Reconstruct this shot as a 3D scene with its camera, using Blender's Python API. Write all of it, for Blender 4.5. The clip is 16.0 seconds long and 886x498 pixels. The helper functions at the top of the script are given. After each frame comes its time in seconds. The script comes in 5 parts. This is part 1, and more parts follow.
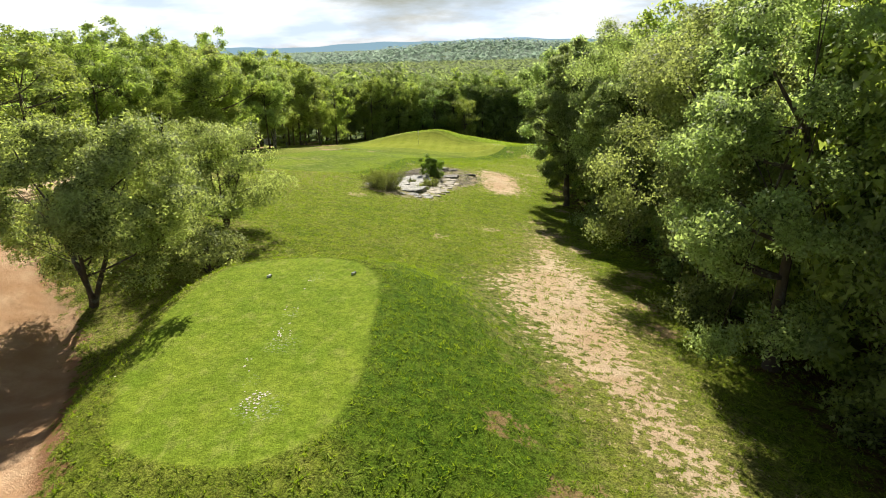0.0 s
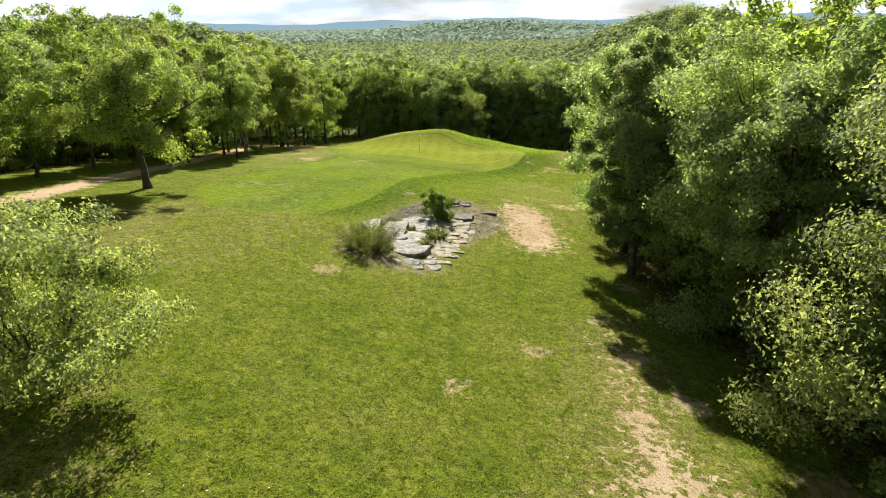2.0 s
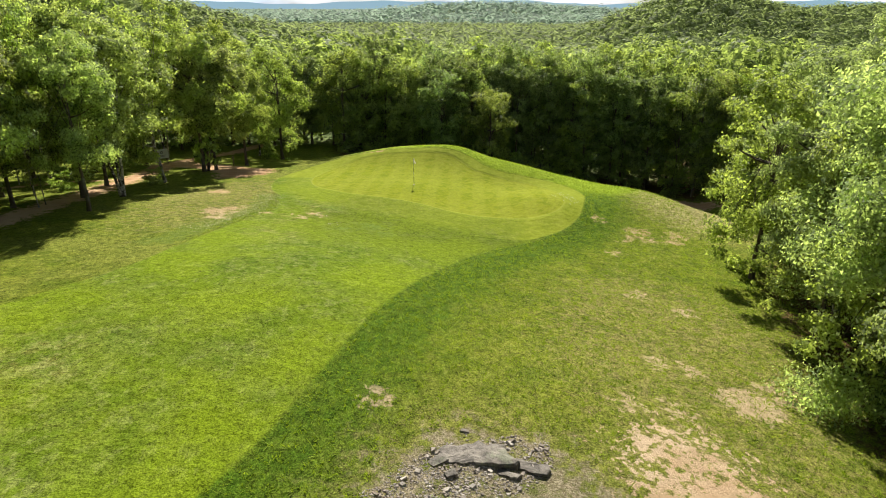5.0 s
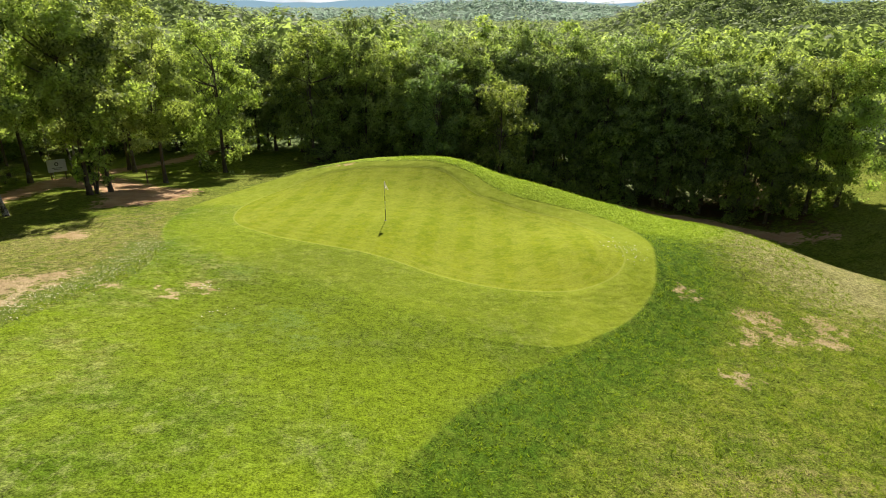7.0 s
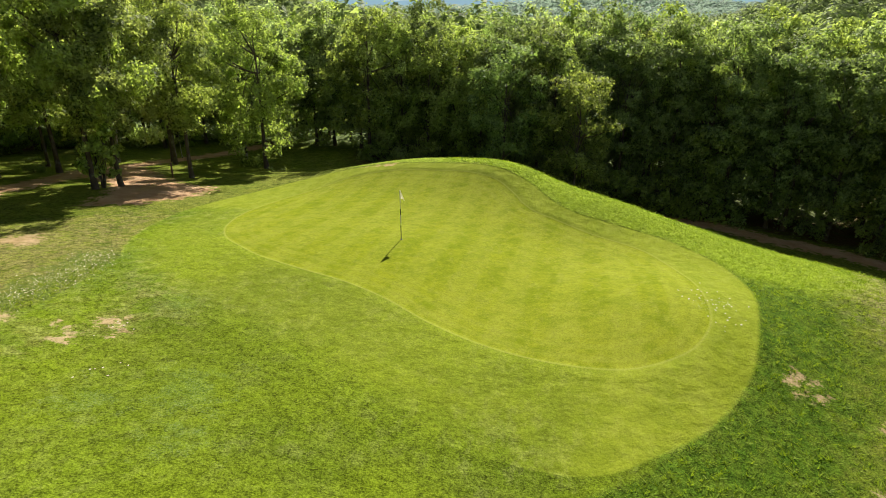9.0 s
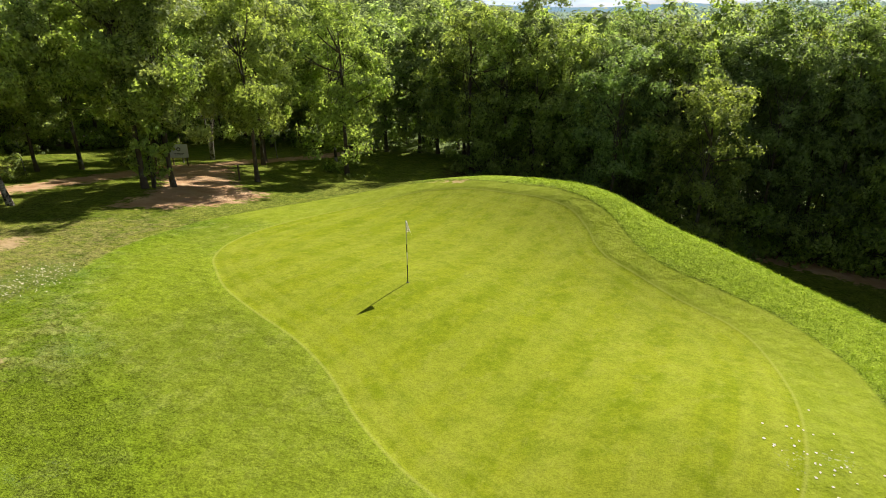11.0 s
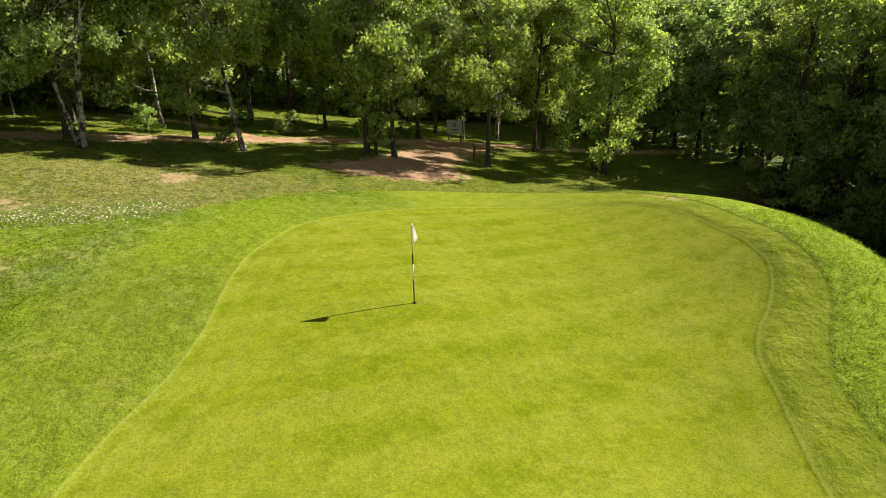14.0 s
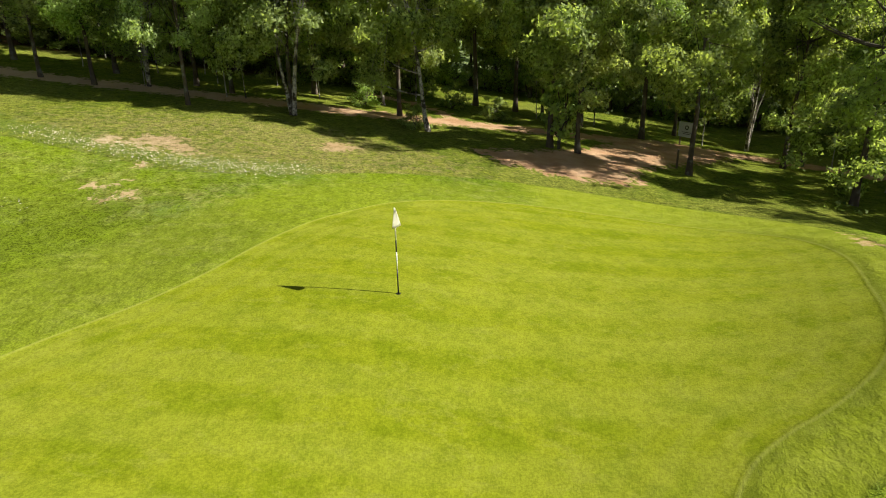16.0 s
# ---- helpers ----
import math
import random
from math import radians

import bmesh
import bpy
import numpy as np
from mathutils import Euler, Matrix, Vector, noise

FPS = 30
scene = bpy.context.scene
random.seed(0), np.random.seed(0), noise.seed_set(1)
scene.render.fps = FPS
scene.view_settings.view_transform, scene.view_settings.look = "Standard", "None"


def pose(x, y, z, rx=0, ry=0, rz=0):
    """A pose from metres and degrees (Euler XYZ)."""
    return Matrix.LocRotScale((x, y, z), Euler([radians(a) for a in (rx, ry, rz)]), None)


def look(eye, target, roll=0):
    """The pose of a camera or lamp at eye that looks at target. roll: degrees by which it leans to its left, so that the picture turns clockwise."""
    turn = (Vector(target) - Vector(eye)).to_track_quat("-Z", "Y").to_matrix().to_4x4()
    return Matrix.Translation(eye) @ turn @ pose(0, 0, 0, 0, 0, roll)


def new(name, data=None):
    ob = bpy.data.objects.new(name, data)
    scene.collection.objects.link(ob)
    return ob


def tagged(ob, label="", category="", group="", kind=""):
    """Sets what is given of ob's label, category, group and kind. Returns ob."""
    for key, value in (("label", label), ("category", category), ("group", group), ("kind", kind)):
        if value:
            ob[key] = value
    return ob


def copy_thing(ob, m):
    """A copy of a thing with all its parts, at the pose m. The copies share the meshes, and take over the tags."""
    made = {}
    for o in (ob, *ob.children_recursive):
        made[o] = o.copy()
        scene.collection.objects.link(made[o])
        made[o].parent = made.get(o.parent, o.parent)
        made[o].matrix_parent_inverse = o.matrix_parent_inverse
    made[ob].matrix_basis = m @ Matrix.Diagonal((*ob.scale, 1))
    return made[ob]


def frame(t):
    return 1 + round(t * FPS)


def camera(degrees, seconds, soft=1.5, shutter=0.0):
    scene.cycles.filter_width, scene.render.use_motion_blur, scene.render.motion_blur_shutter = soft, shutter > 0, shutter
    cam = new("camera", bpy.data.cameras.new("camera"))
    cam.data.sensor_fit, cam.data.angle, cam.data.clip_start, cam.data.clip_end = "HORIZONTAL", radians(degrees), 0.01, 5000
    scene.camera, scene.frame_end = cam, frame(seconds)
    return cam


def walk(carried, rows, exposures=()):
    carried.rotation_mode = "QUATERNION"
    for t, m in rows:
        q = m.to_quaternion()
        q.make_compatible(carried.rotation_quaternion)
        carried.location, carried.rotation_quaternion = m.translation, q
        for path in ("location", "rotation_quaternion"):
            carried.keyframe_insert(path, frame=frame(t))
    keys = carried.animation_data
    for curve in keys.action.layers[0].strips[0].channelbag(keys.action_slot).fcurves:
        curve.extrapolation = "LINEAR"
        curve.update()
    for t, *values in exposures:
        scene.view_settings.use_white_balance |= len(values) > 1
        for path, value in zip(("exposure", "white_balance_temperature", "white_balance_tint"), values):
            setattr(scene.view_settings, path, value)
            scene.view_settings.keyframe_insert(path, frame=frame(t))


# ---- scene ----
cam = camera(71.2, 16.0, soft=1.0)
PATH = [
    (0, (3.612, 0.655, 10.082), (3.505, 2.548, 9.448), -1.7),
    (0.5, (3.279, 4.09, 10.277), (3.173, 5.981, 9.635), -1.6),
    (1, (2.943, 7.741, 10.508), (2.838, 9.627, 9.851), -1.2),
    (1.5, (2.52, 11.61, 10.676), (2.419, 13.491, 10.002), -1.1),
    (2, (2.264, 15.874, 10.786), (2.159, 17.747, 10.095), -0.9),
    (2.5, (1.872, 20.417, 10.742), (1.768, 22.287, 10.039), -0.9),
    (3, (1.442, 25.048, 10.68), (1.339, 26.913, 9.965), -0.6),
    (3.5, (1.016, 29.896, 10.614), (0.915, 31.756, 9.886), -0.4),
    (4, (0.536, 34.872, 10.537), (0.439, 36.728, 9.798), -0.1),
    (4.5, (0.181, 40.013, 10.022), (0.085, 41.868, 9.282), 0.1),
    (5, (-0.059, 44.995, 9.138), (-0.153, 46.851, 8.399), 0.1),
    (5.2, (-0.12, 46.946, 8.784), (-0.211, 48.802, 8.043), 0.1),
    (7.3, (0.318, 63.597, 6.01), (0.186, 65.45, 5.269), 0.2),
    (7.5, (0.468, 64.413, 5.796), (0.319, 66.263, 5.051), 0.1),
    (8, (0.973, 66.125, 5.22), (0.748, 67.967, 4.476), 0.1),
    (8.5, (1.624, 67.701, 4.992), (1.308, 69.53, 4.246), -0.0),
    (9, (2.37, 69.453, 4.929), (1.945, 71.259, 4.182), -0.1),
    (9.2, (2.644, 70.188, 4.866), (2.177, 71.985, 4.12), -0.2),
    (11.3, (5.324, 77.784, 3.934), (4.347, 79.37, 3.206), -0.4),
    (11.5, (5.638, 78.515, 3.874), (4.592, 80.055, 3.142), -0.5),
    (12, (6.38, 80.282, 3.608), (5.17, 81.697, 2.877), -0.7),
    (12.5, (6.974, 82.014, 3.326), (5.616, 83.289, 2.598), -0.8),
    (13, (7.53, 83.786, 3.089), (6.037, 84.901, 2.362), -1.0),
    (13.5, (7.954, 85.551, 2.854), (6.347, 86.493, 2.126), -0.9),
    (14, (8.297, 87.318, 2.616), (6.59, 88.067, 1.892), -1.0),
    (14.5, (8.54, 89.123, 2.396), (6.751, 89.652, 1.674), -1.1),
    (15, (8.612, 90.94, 2.196), (6.769, 91.235, 1.475), -1.1),
    (15.5, (8.519, 92.781, 2.035), (6.653, 92.837, 1.318), -1.2),
    (16, (8.247, 94.649, 1.91), (6.389, 94.458, 1.195), -1.2),
]
walk(cam, [(t, look(eye, target, roll)) for t, eye, target, roll in PATH])


# ---------------------------------------------------------------- light
SUN_UP, SUN_TURN = 34.0, -1.5
sun = new("sun", bpy.data.lights.new("sun", "SUN"))
sun.data.energy, sun.data.angle, sun.data.color = 5.0, radians(0.6), (1.0, 0.94, 0.84)
sun.matrix_world = look((0, 0, 60), Vector((0, 0, 60)) - Vector((math.sin(radians(SUN_TURN)) * math.cos(radians(SUN_UP)),
                                                                   math.cos(radians(SUN_TURN)) * math.cos(radians(SUN_UP)), math.sin(radians(SUN_UP)))))
world = bpy.data.worlds.new("sky")
scene.world = world
world.use_nodes = True
wt = world.node_tree
wt.nodes.clear()
w_out, w_bg, w_sky = wt.nodes.new("ShaderNodeOutputWorld"), wt.nodes.new("ShaderNodeBackground"), wt.nodes.new("ShaderNodeTexSky")
w_sky.sky_type, w_sky.sun_disc = "NISHITA", False
w_sky.sun_elevation, w_sky.sun_rotation = radians(SUN_UP), radians(SUN_TURN)
w_sky.air_density, w_sky.dust_density, w_sky.ozone_density = 1.0, 0.4, 1.0
w_co, w_map, w_noise = wt.nodes.new("ShaderNodeTexCoord"), wt.nodes.new("ShaderNodeMapping"), wt.nodes.new("ShaderNodeTexNoise")
w_map.inputs["Scale"].default_value = (1.2, 1.2, 5.0)
w_noise.inputs["Scale"].default_value, w_noise.inputs["Detail"].default_value, w_noise.inputs["Roughness"].default_value = 2.6, 7.0, 0.58
w_ramp, w_mix = wt.nodes.new("ShaderNodeValToRGB"), wt.nodes.new("ShaderNodeMix")
w_ramp.color_ramp.elements[0].position, w_ramp.color_ramp.elements[1].position = 0.32, 0.52
w_mix.data_type = "RGBA"
w_tone, w_grey, w_step = wt.nodes.new("ShaderNodeTexNoise"), wt.nodes.new("ShaderNodeMix"), wt.nodes.new("ShaderNodeMapRange")
w_tone.inputs["Scale"].default_value, w_tone.inputs["Detail"].default_value = 4.5, 6.0
w_step.inputs[1].default_value, w_step.inputs[2].default_value = 0.38, 0.62
w_grey.data_type = "RGBA"
w_grey.inputs[6].default_value, w_grey.inputs[7].default_value = (22.0, 26.0, 31.0, 1), (40.0, 41.4, 43.0, 1)
wt.links.new(w_map.outputs[0], w_tone.inputs["Vector"])
wt.links.new(w_tone.outputs["Fac"], w_step.inputs[0])
wt.links.new(w_step.outputs[0], w_grey.inputs[0])
wt.links.new(w_grey.outputs[2], w_mix.inputs[7])
wt.links.new(w_co.outputs["Generated"], w_map.inputs["Vector"])
wt.links.new(w_map.outputs[0], w_noise.inputs["Vector"])
wt.links.new(w_noise.outputs["Fac"], w_ramp.inputs["Fac"])
w_sep, w_low, w_mul = wt.nodes.new("ShaderNodeSeparateXYZ"), wt.nodes.new("ShaderNodeMapRange"), wt.nodes.new("ShaderNodeMath")
w_mul.operation = "MULTIPLY"
for k, v in enumerate((0.08, 0.42, 1.0, 0.12)):
    w_low.inputs[k + 1].default_value = v
wt.links.new(w_co.outputs["Generated"], w_sep.inputs[0])
wt.links.new(w_sep.outputs["Z"], w_low.inputs[0])
wt.links.new(w_low.outputs[0], w_mul.inputs[0])
wt.links.new(w_ramp.outputs["Color"], w_mul.inputs[1])
wt.links.new(w_mul.outputs[0], w_mix.inputs[0])
wt.links.new(w_sky.outputs[0], w_mix.inputs[6])
wt.links.new(w_mix.outputs[2], w_bg.inputs["Color"])
wt.links.new(w_bg.outputs[0], w_out.inputs["Surface"])
w_bg.inputs["Strength"].default_value = 0.0165
scene.view_settings.exposure = 1.04


# ---------------------------------------------------------------- materials
class Mat:
    """A node material with a Principled shader, and short ways to wire it."""

    def __init__(self, name, rough=0.8, spec=0.3):
        self.m = bpy.data.materials.new(name)
        self.m.use_nodes = True
        self.t = self.m.node_tree
        self.p = self.t.nodes["Principled BSDF"]
        self.out = self.t.nodes["Material Output"]
        self.p.inputs["Roughness"].default_value = rough
        self.p.inputs["Specular IOR Level"].default_value = spec
        self.co = self.t.nodes.new("ShaderNodeNewGeometry").outputs["Position"]

    def link(self, a, b):
        self.t.links.new(a, b)
        return self

    def noise(self, scale, detail=4.0, rough=0.55, vec=None, stretch=None):
        n = self.t.nodes.new("ShaderNodeTexNoise")
        n.inputs["Scale"].default_value, n.inputs["Detail"].default_value, n.inputs["Roughness"].default_value = scale, detail, rough
        vec = vec or self.co
        if stretch:
            mp = self.t.nodes.new("ShaderNodeMapping")
            mp.inputs["Scale"].default_value = stretch
            self.link(vec, mp.inputs["Vector"])
            vec = mp.outputs[0]
        self.link(vec, n.inputs["Vector"])
        return n.outputs["Fac"]

    def math(self, op, a, b=0.0, c=0.0, clamp=False):
        n = self.t.nodes.new("ShaderNodeMath")
        n.operation, n.use_clamp = op, clamp
        for k, v in enumerate((a, b, c)):
            if isinstance(v, (int, float)):
                n.inputs[k].default_value = v
            else:
                self.link(v, n.inputs[k])
        return n.outputs[0]

    def span(self, v, lo, hi, a=0.0, b=1.0):
        n = self.t.nodes.new("ShaderNodeMapRange")
        n.interpolation_type = "SMOOTHSTEP"
        for k, x in enumerate((v, lo, hi, a, b)):
            if isinstance(x, (int, float)):
                n.inputs[k].default_value = x
            else:
                self.link(x, n.inputs[k])
        return n.outputs[0]

    def mix(self, f, a, b, how="MIX"):
        n = self.t.nodes.new("ShaderNodeMix")
        n.data_type, n.blend_type = "RGBA", how
        for k, v in ((0, f), (6, a), (7, b)):
            if isinstance(v, (int, float)):
                n.inputs[k].default_value = v
            elif isinstance(v, tuple):
                n.inputs[k].default_value = (*v, 1)
            else:
                self.link(v, n.inputs[k])
        return n.outputs[2]

    def attr(self, name):
        n = self.t.nodes.new("ShaderNodeAttribute")
        n.attribute_name = name
        return n.outputs["Fac"]

    def bump(self, height, strength, distance):
        n = self.t.nodes.new("ShaderNodeBump")
        n.inputs["Strength"].default_value, n.inputs["Distance"].default_value = strength, distance
        self.link(height, n.inputs["Height"])
        return n.outputs[0]

    def done(self, color, normal=None, rough=None):
        if isinstance(color, tuple):
            self.p.inputs["Base Color"].default_value = (*color, 1)
        else:
            self.link(color, self.p.inputs["Base Color"])
        if normal is not None:
            self.link(normal, self.p.inputs["Normal"])
        if rough is not None:
            self.link(rough, self.p.inputs["Roughness"])
        return self.m


def leaf_material(name, dark, light, clear=0.45, tint=(1.7, 1.75, 0.55), rough=0.6, gloss=0.1, patch=0.8):
    """Leaves: each its own shade, some daylight passing through the blade."""
    a = Mat(name, rough, gloss)
    geo, info = a.t.nodes.new("ShaderNodeNewGeometry"), a.t.nodes.new("ShaderNodeObjectInfo")
    col = a.mix(geo.outputs["Random Per Island"], dark, light)
    big = a.span(a.noise(patch, 4), 0.38, 0.62)
    col = a.mix(a.math("MULTIPLY", big, 0.6), col, light)
    shade = a.math("MULTIPLY_ADD", info.outputs["Random"], 0.35, 0.82)
    hsv = a.t.nodes.new("ShaderNodeHueSaturation")
    a.link(shade, hsv.inputs["Value"]).link(col, hsv.inputs["Color"])
    a.link(a.math("MULTIPLY_ADD", info.outputs["Random"], 0.022, 0.497), hsv.inputs["Hue"])
    col = hsv.outputs["Color"]
    a.done(col)
    tr, mx = a.t.nodes.new("ShaderNodeBsdfTranslucent"), a.t.nodes.new("ShaderNodeMixShader")
    a.link(a.mix(1.0, col, tint, "MULTIPLY"), tr.inputs["Color"])
    mx.inputs[0].default_value = clear
    a.link(a.p.outputs[0], mx.inputs[1]).link(tr.outputs[0], mx.inputs[2]).link(mx.outputs[0], a.out.inputs["Surface"])
    return a.m


OAK_LEAF = leaf_material("oak_leaves", (0.036, 0.058, 0.017), (0.36, 0.42, 0.155), 0.5, (2.05, 2.07, 0.85), gloss=0.12)
PALE_LEAF = leaf_material("pale_oak_leaves", (0.045, 0.068, 0.024), (0.39, 0.445, 0.19), 0.5, (1.95, 1.95, 0.95), gloss=0.12)
EDGE_LEAF = leaf_material("dark_oak_leaves", (0.030, 0.046, 0.018), (0.345, 0.405, 0.19), 0.51, (1.95, 1.97, 1.1), gloss=0.14)
EDGE_PALE = leaf_material("grey_oak_leaves", (0.036, 0.052, 0.022), (0.375, 0.43, 0.205), 0.52, (1.95, 1.96, 1.0), gloss=0.1)
# darker copy of the oak leaves; the north wood's shade is in the colour
SHADED_LEAF = leaf_material("shaded_oak_leaves", (0.026, 0.042, 0.016), (0.28, 0.345, 0.14), 0.46, (1.92, 1.97, 0.95), gloss=0.14)
SHRUB_LEAF = leaf_material("shrub_leaves", (0.034, 0.046, 0.017), (0.40, 0.43, 0.20), 0.44, (1.75, 1.75, 0.85), gloss=0.1)
BROOM_LEAF = leaf_material("broom_twigs", (0.040, 0.056, 0.020), (0.30, 0.33, 0.15), 0.4)
# far hills: paler leaves, with the haze of distance put into their colour
HAZY_FAR_LEAF = leaf_material("hazy_far_wood_leaves", (0.17, 0.225, 0.10), (0.24, 0.30, 0.135), 0.58, (1.7, 1.7, 1.25), gloss=0.02, patch=0.06)
CANOPY_LEAF = leaf_material("wood_canopy_leaves", (0.080, 0.115, 0.044), (0.305, 0.36, 0.145), 0.5, (1.75, 1.78, 0.95), gloss=0.05, patch=0.2)
# ridges: distance haze is painted into these leaves as a bluish tint
HAZY_RIDGE_LEAF = leaf_material("hazy_ridge_wood_leaves", (0.19, 0.26, 0.21), (0.24, 0.31, 0.245), 0.5, (1.5, 1.5, 1.35), gloss=0.02, patch=0.03)
SHOOT_LEAF = leaf_material("young_green_leaves", (0.040, 0.070, 0.015), (0.22, 0.29, 0.07), 0.42, (1.8, 1.9, 0.7))
BLADE = leaf_material("grass_blades", (0.085, 0.135, 0.012), (0.26, 0.31, 0.045), 0.5, gloss=0.05)


def birch_bark():
    """Pale bark with dark cracks and scars."""
    a = Mat("pale_birch_bark", 0.85, 0.2)
    n, scar = a.noise(7, 5, 0.65, stretch=(1, 1, 1.6)), a.noise(2.6, 4, 0.6)
    col = a.mix(a.span(n, 0.35, 0.65), (0.17, 0.15, 0.12), (0.46, 0.43, 0.37))
    col = a.mix(a.span(scar, 0.5, 0.58), col, (0.045, 0.036, 0.028))
    return a.done(col, a.bump(n, 0.6, 0.03))


def bark_material():
    a = Mat("oak_bark", 0.9, 0.2)
    n = a.noise(9, 5, 0.6, stretch=(1, 1, 0.25))
    lichen = a.span(a.noise(2.2, 4), 0.52, 0.66)
    col = a.mix(n, (0.035, 0.026, 0.018), (0.13, 0.10, 0.075))
    col = a.mix(a.math("MULTIPLY", lichen, 0.5), col, (0.22, 0.23, 0.19))
    return a.done(col, a.bump(n, 0.7, 0.05))


BARK = bark_material()
BIRCH = birch_bark()


def ground_material():
    """Turf, mown turf, bare soil, track and leaf litter, each within its own outline."""
    a = Mat("turf_and_soil", 0.95, 0.02)
    d = {k: a.attr(k) for k in ("tee", "green", "fairway", "track", "bare", "spots", "litter", "apron", "dry", "clover", "divot", "forest", "rock", "lush", "bank", "faded")}
    big, mid, fine, grit = a.noise(0.16, 3), a.noise(0.9, 5, 0.6), a.noise(9, 4, 0.65), a.noise(26, 3, 0.75)
    tuft = a.noise(13, 4, 0.75)
    rag = a.noise(1.9, 8, 0.75)
    edge = a.math("MULTIPLY_ADD", a.span(rag, 0.34, 0.66), 2.2, -1.1)
    small_edge = a.math("MULTIPLY_ADD", fine, 0.5, -0.25)
    grain = a.math("ADD", a.math("MULTIPLY", a.span(a.noise(9, 4, 0.7), 0.36, 0.64), 0.4), a.math("MULTIPLY", a.span(a.noise(21, 3, 0.7), 0.40, 0.60), 0.6))
    clumpy = a.noise(3.6, 5, 0.7)
    grain = a.math("ADD", a.math("MULTIPLY", grain, 0.74), a.math("MULTIPLY", a.span(clumpy, 0.36, 0.64), 0.26))
    wisp = a.noise(2.4, 7, 0.75, stretch=(1.0, 0.55, 1))
    side = a.t.nodes.new("ShaderNodeSeparateXYZ")
    a.link(a.co, side.inputs[0])
    # rough turf
    rough = a.mix(a.span(mid, 0.28, 0.72), (0.102, 0.143, 0.013), (0.186, 0.206, 0.025))
    rough = a.mix(a.math("MULTIPLY", a.span(big, 0.42, 0.68), 0.6), rough, (0.205, 0.215, 0.040))
    rough = a.mix(a.math("MULTIPLY", a.span(wisp, 0.52, 0.64), 0.45), rough, (0.245, 0.245, 0.060))
    lush_in = a.span(a.math("ADD", d["lush"], a.math("MULTIPLY", edge, 0.6)), -0.6, 1.6, 1.0, 0.0)
    rough = a.mix(a.math("MULTIPLY", lush_in, 0.9), rough, a.mix(a.span(wisp, 0.35, 0.65), (0.050, 0.105, 0.007), (0.100, 0.150, 0.013)))
    # bank behind the green: sunlight on its slope is painted as brighter turf
    sunlit_bank_in = a.span(a.math("ADD", d["bank"], a.math("MULTIPLY", edge, 0.5)), 0.0, 1.6, 0.85, 0.0)
    rough = a.mix(sunlit_bank_in, rough, a.mix(clumpy, (0.21, 0.30, 0.018), (0.31, 0.38, 0.035)))
    # worn, dry turf
    dry_in = a.span(a.math("ADD", d["dry"], edge), -1.2, 1.2, 1.0, 0.0)
    dry_in = a.math("MULTIPLY", dry_in, a.span(a.noise(2.3, 6, 0.7), 0.36, 0.62))
    rough = a.mix(a.math("MULTIPLY", dry_in, 0.65), rough, a.mix(fine, (0.21, 0.165, 0.065), (0.36, 0.30, 0.12)))
    east, north = a.math("MULTIPLY_ADD", side.outputs["X"], 1 / 4.2, -16.0 / 4.2), a.math("MULTIPLY_ADD", side.outputs["Y"], 1 / 5.5, -89.5 / 5.5)
    away = a.math("SQRT", a.math("ADD", a.math("MULTIPLY", east, east), a.math("MULTIPLY", north, north)))
    gold_in = a.math("MULTIPLY", a.span(a.math("MULTIPLY_ADD", edge, 0.25, away), 0.55, 1.25, 1.0, 0.0), a.span(a.noise(1.4, 6, 0.7), 0.34, 0.6, 0.35, 0.95))
    rough = a.mix(gold_in, rough, a.mix(fine, (0.26, 0.225, 0.085), (0.42, 0.37, 0.16)))
    rough = a.mix(a.math("SUBTRACT", 1.0, a.math("MULTIPLY", sunlit_bank_in, 0.45)), rough, a.math("MULTIPLY_ADD", grain, 1.4, 0.18), "MULTIPLY")
    # mown turf
    fair = a.mix(a.span(mid, 0.25, 0.75), (0.107, 0.163, 0.012), (0.151, 0.196, 0.017))
    fair = a.mix(a.math("MULTIPLY", a.span(big, 0.4, 0.65), 0.5), fair, (0.180, 0.218, 0.034))
    blot = a.noise(0.6, 8, 0.7)
    streak = a.noise(1.0, 7, 0.72, stretch=(0.9, 1.2, 1))
    fair = a.mix(a.math("MULTIPLY", a.span(a.math("MULTIPLY_ADD", clumpy, 0.3, a.math("MULTIPLY", blot, 0.7)), 0.49, 0.55), 0.55), fair, (0.066, 0.118, 0.007))
    fair = a.mix(a.math("MULTIPLY", a.span(streak, 0.55, 0.36), 0.4), fair, (0.215, 0.252, 0.05))
    fair = a.mix(a.math("MULTIPLY", a.span(wisp, 0.52, 0.59), 0.6), fair, (0.245, 0.265, 0.075))
    fair = a.mix(a.math("MULTIPLY", a.span(a.noise(1.7, 7, 0.75), 0.53, 0.58), 0.45), fair, (0.072, 0.122, 0.008))
    faded_in = a.math("MULTIPLY", a.span(a.math("ADD", d["faded"], edge), -1.2, 1.0, 1.0, 0.0), a.span(a.noise(1.3, 7, 0.72), 0.42, 0.58))
    fair = a.mix(a.math("MULTIPLY", faded_in, 0.9), fair, a.mix(a.span(clumpy, 0.4, 0.6), (0.20, 0.185, 0.045), (0.29, 0.285, 0.095)))
    field = a.noise(0.24, 3, 0.5)
    fair = a.mix(a.math("MULTIPLY", a.span(field, 0.34, 0.66), 0.8), fair, (0.186, 0.248, 0.011))
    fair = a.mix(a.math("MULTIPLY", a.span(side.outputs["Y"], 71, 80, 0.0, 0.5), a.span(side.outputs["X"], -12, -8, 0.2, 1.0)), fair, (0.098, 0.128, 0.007))
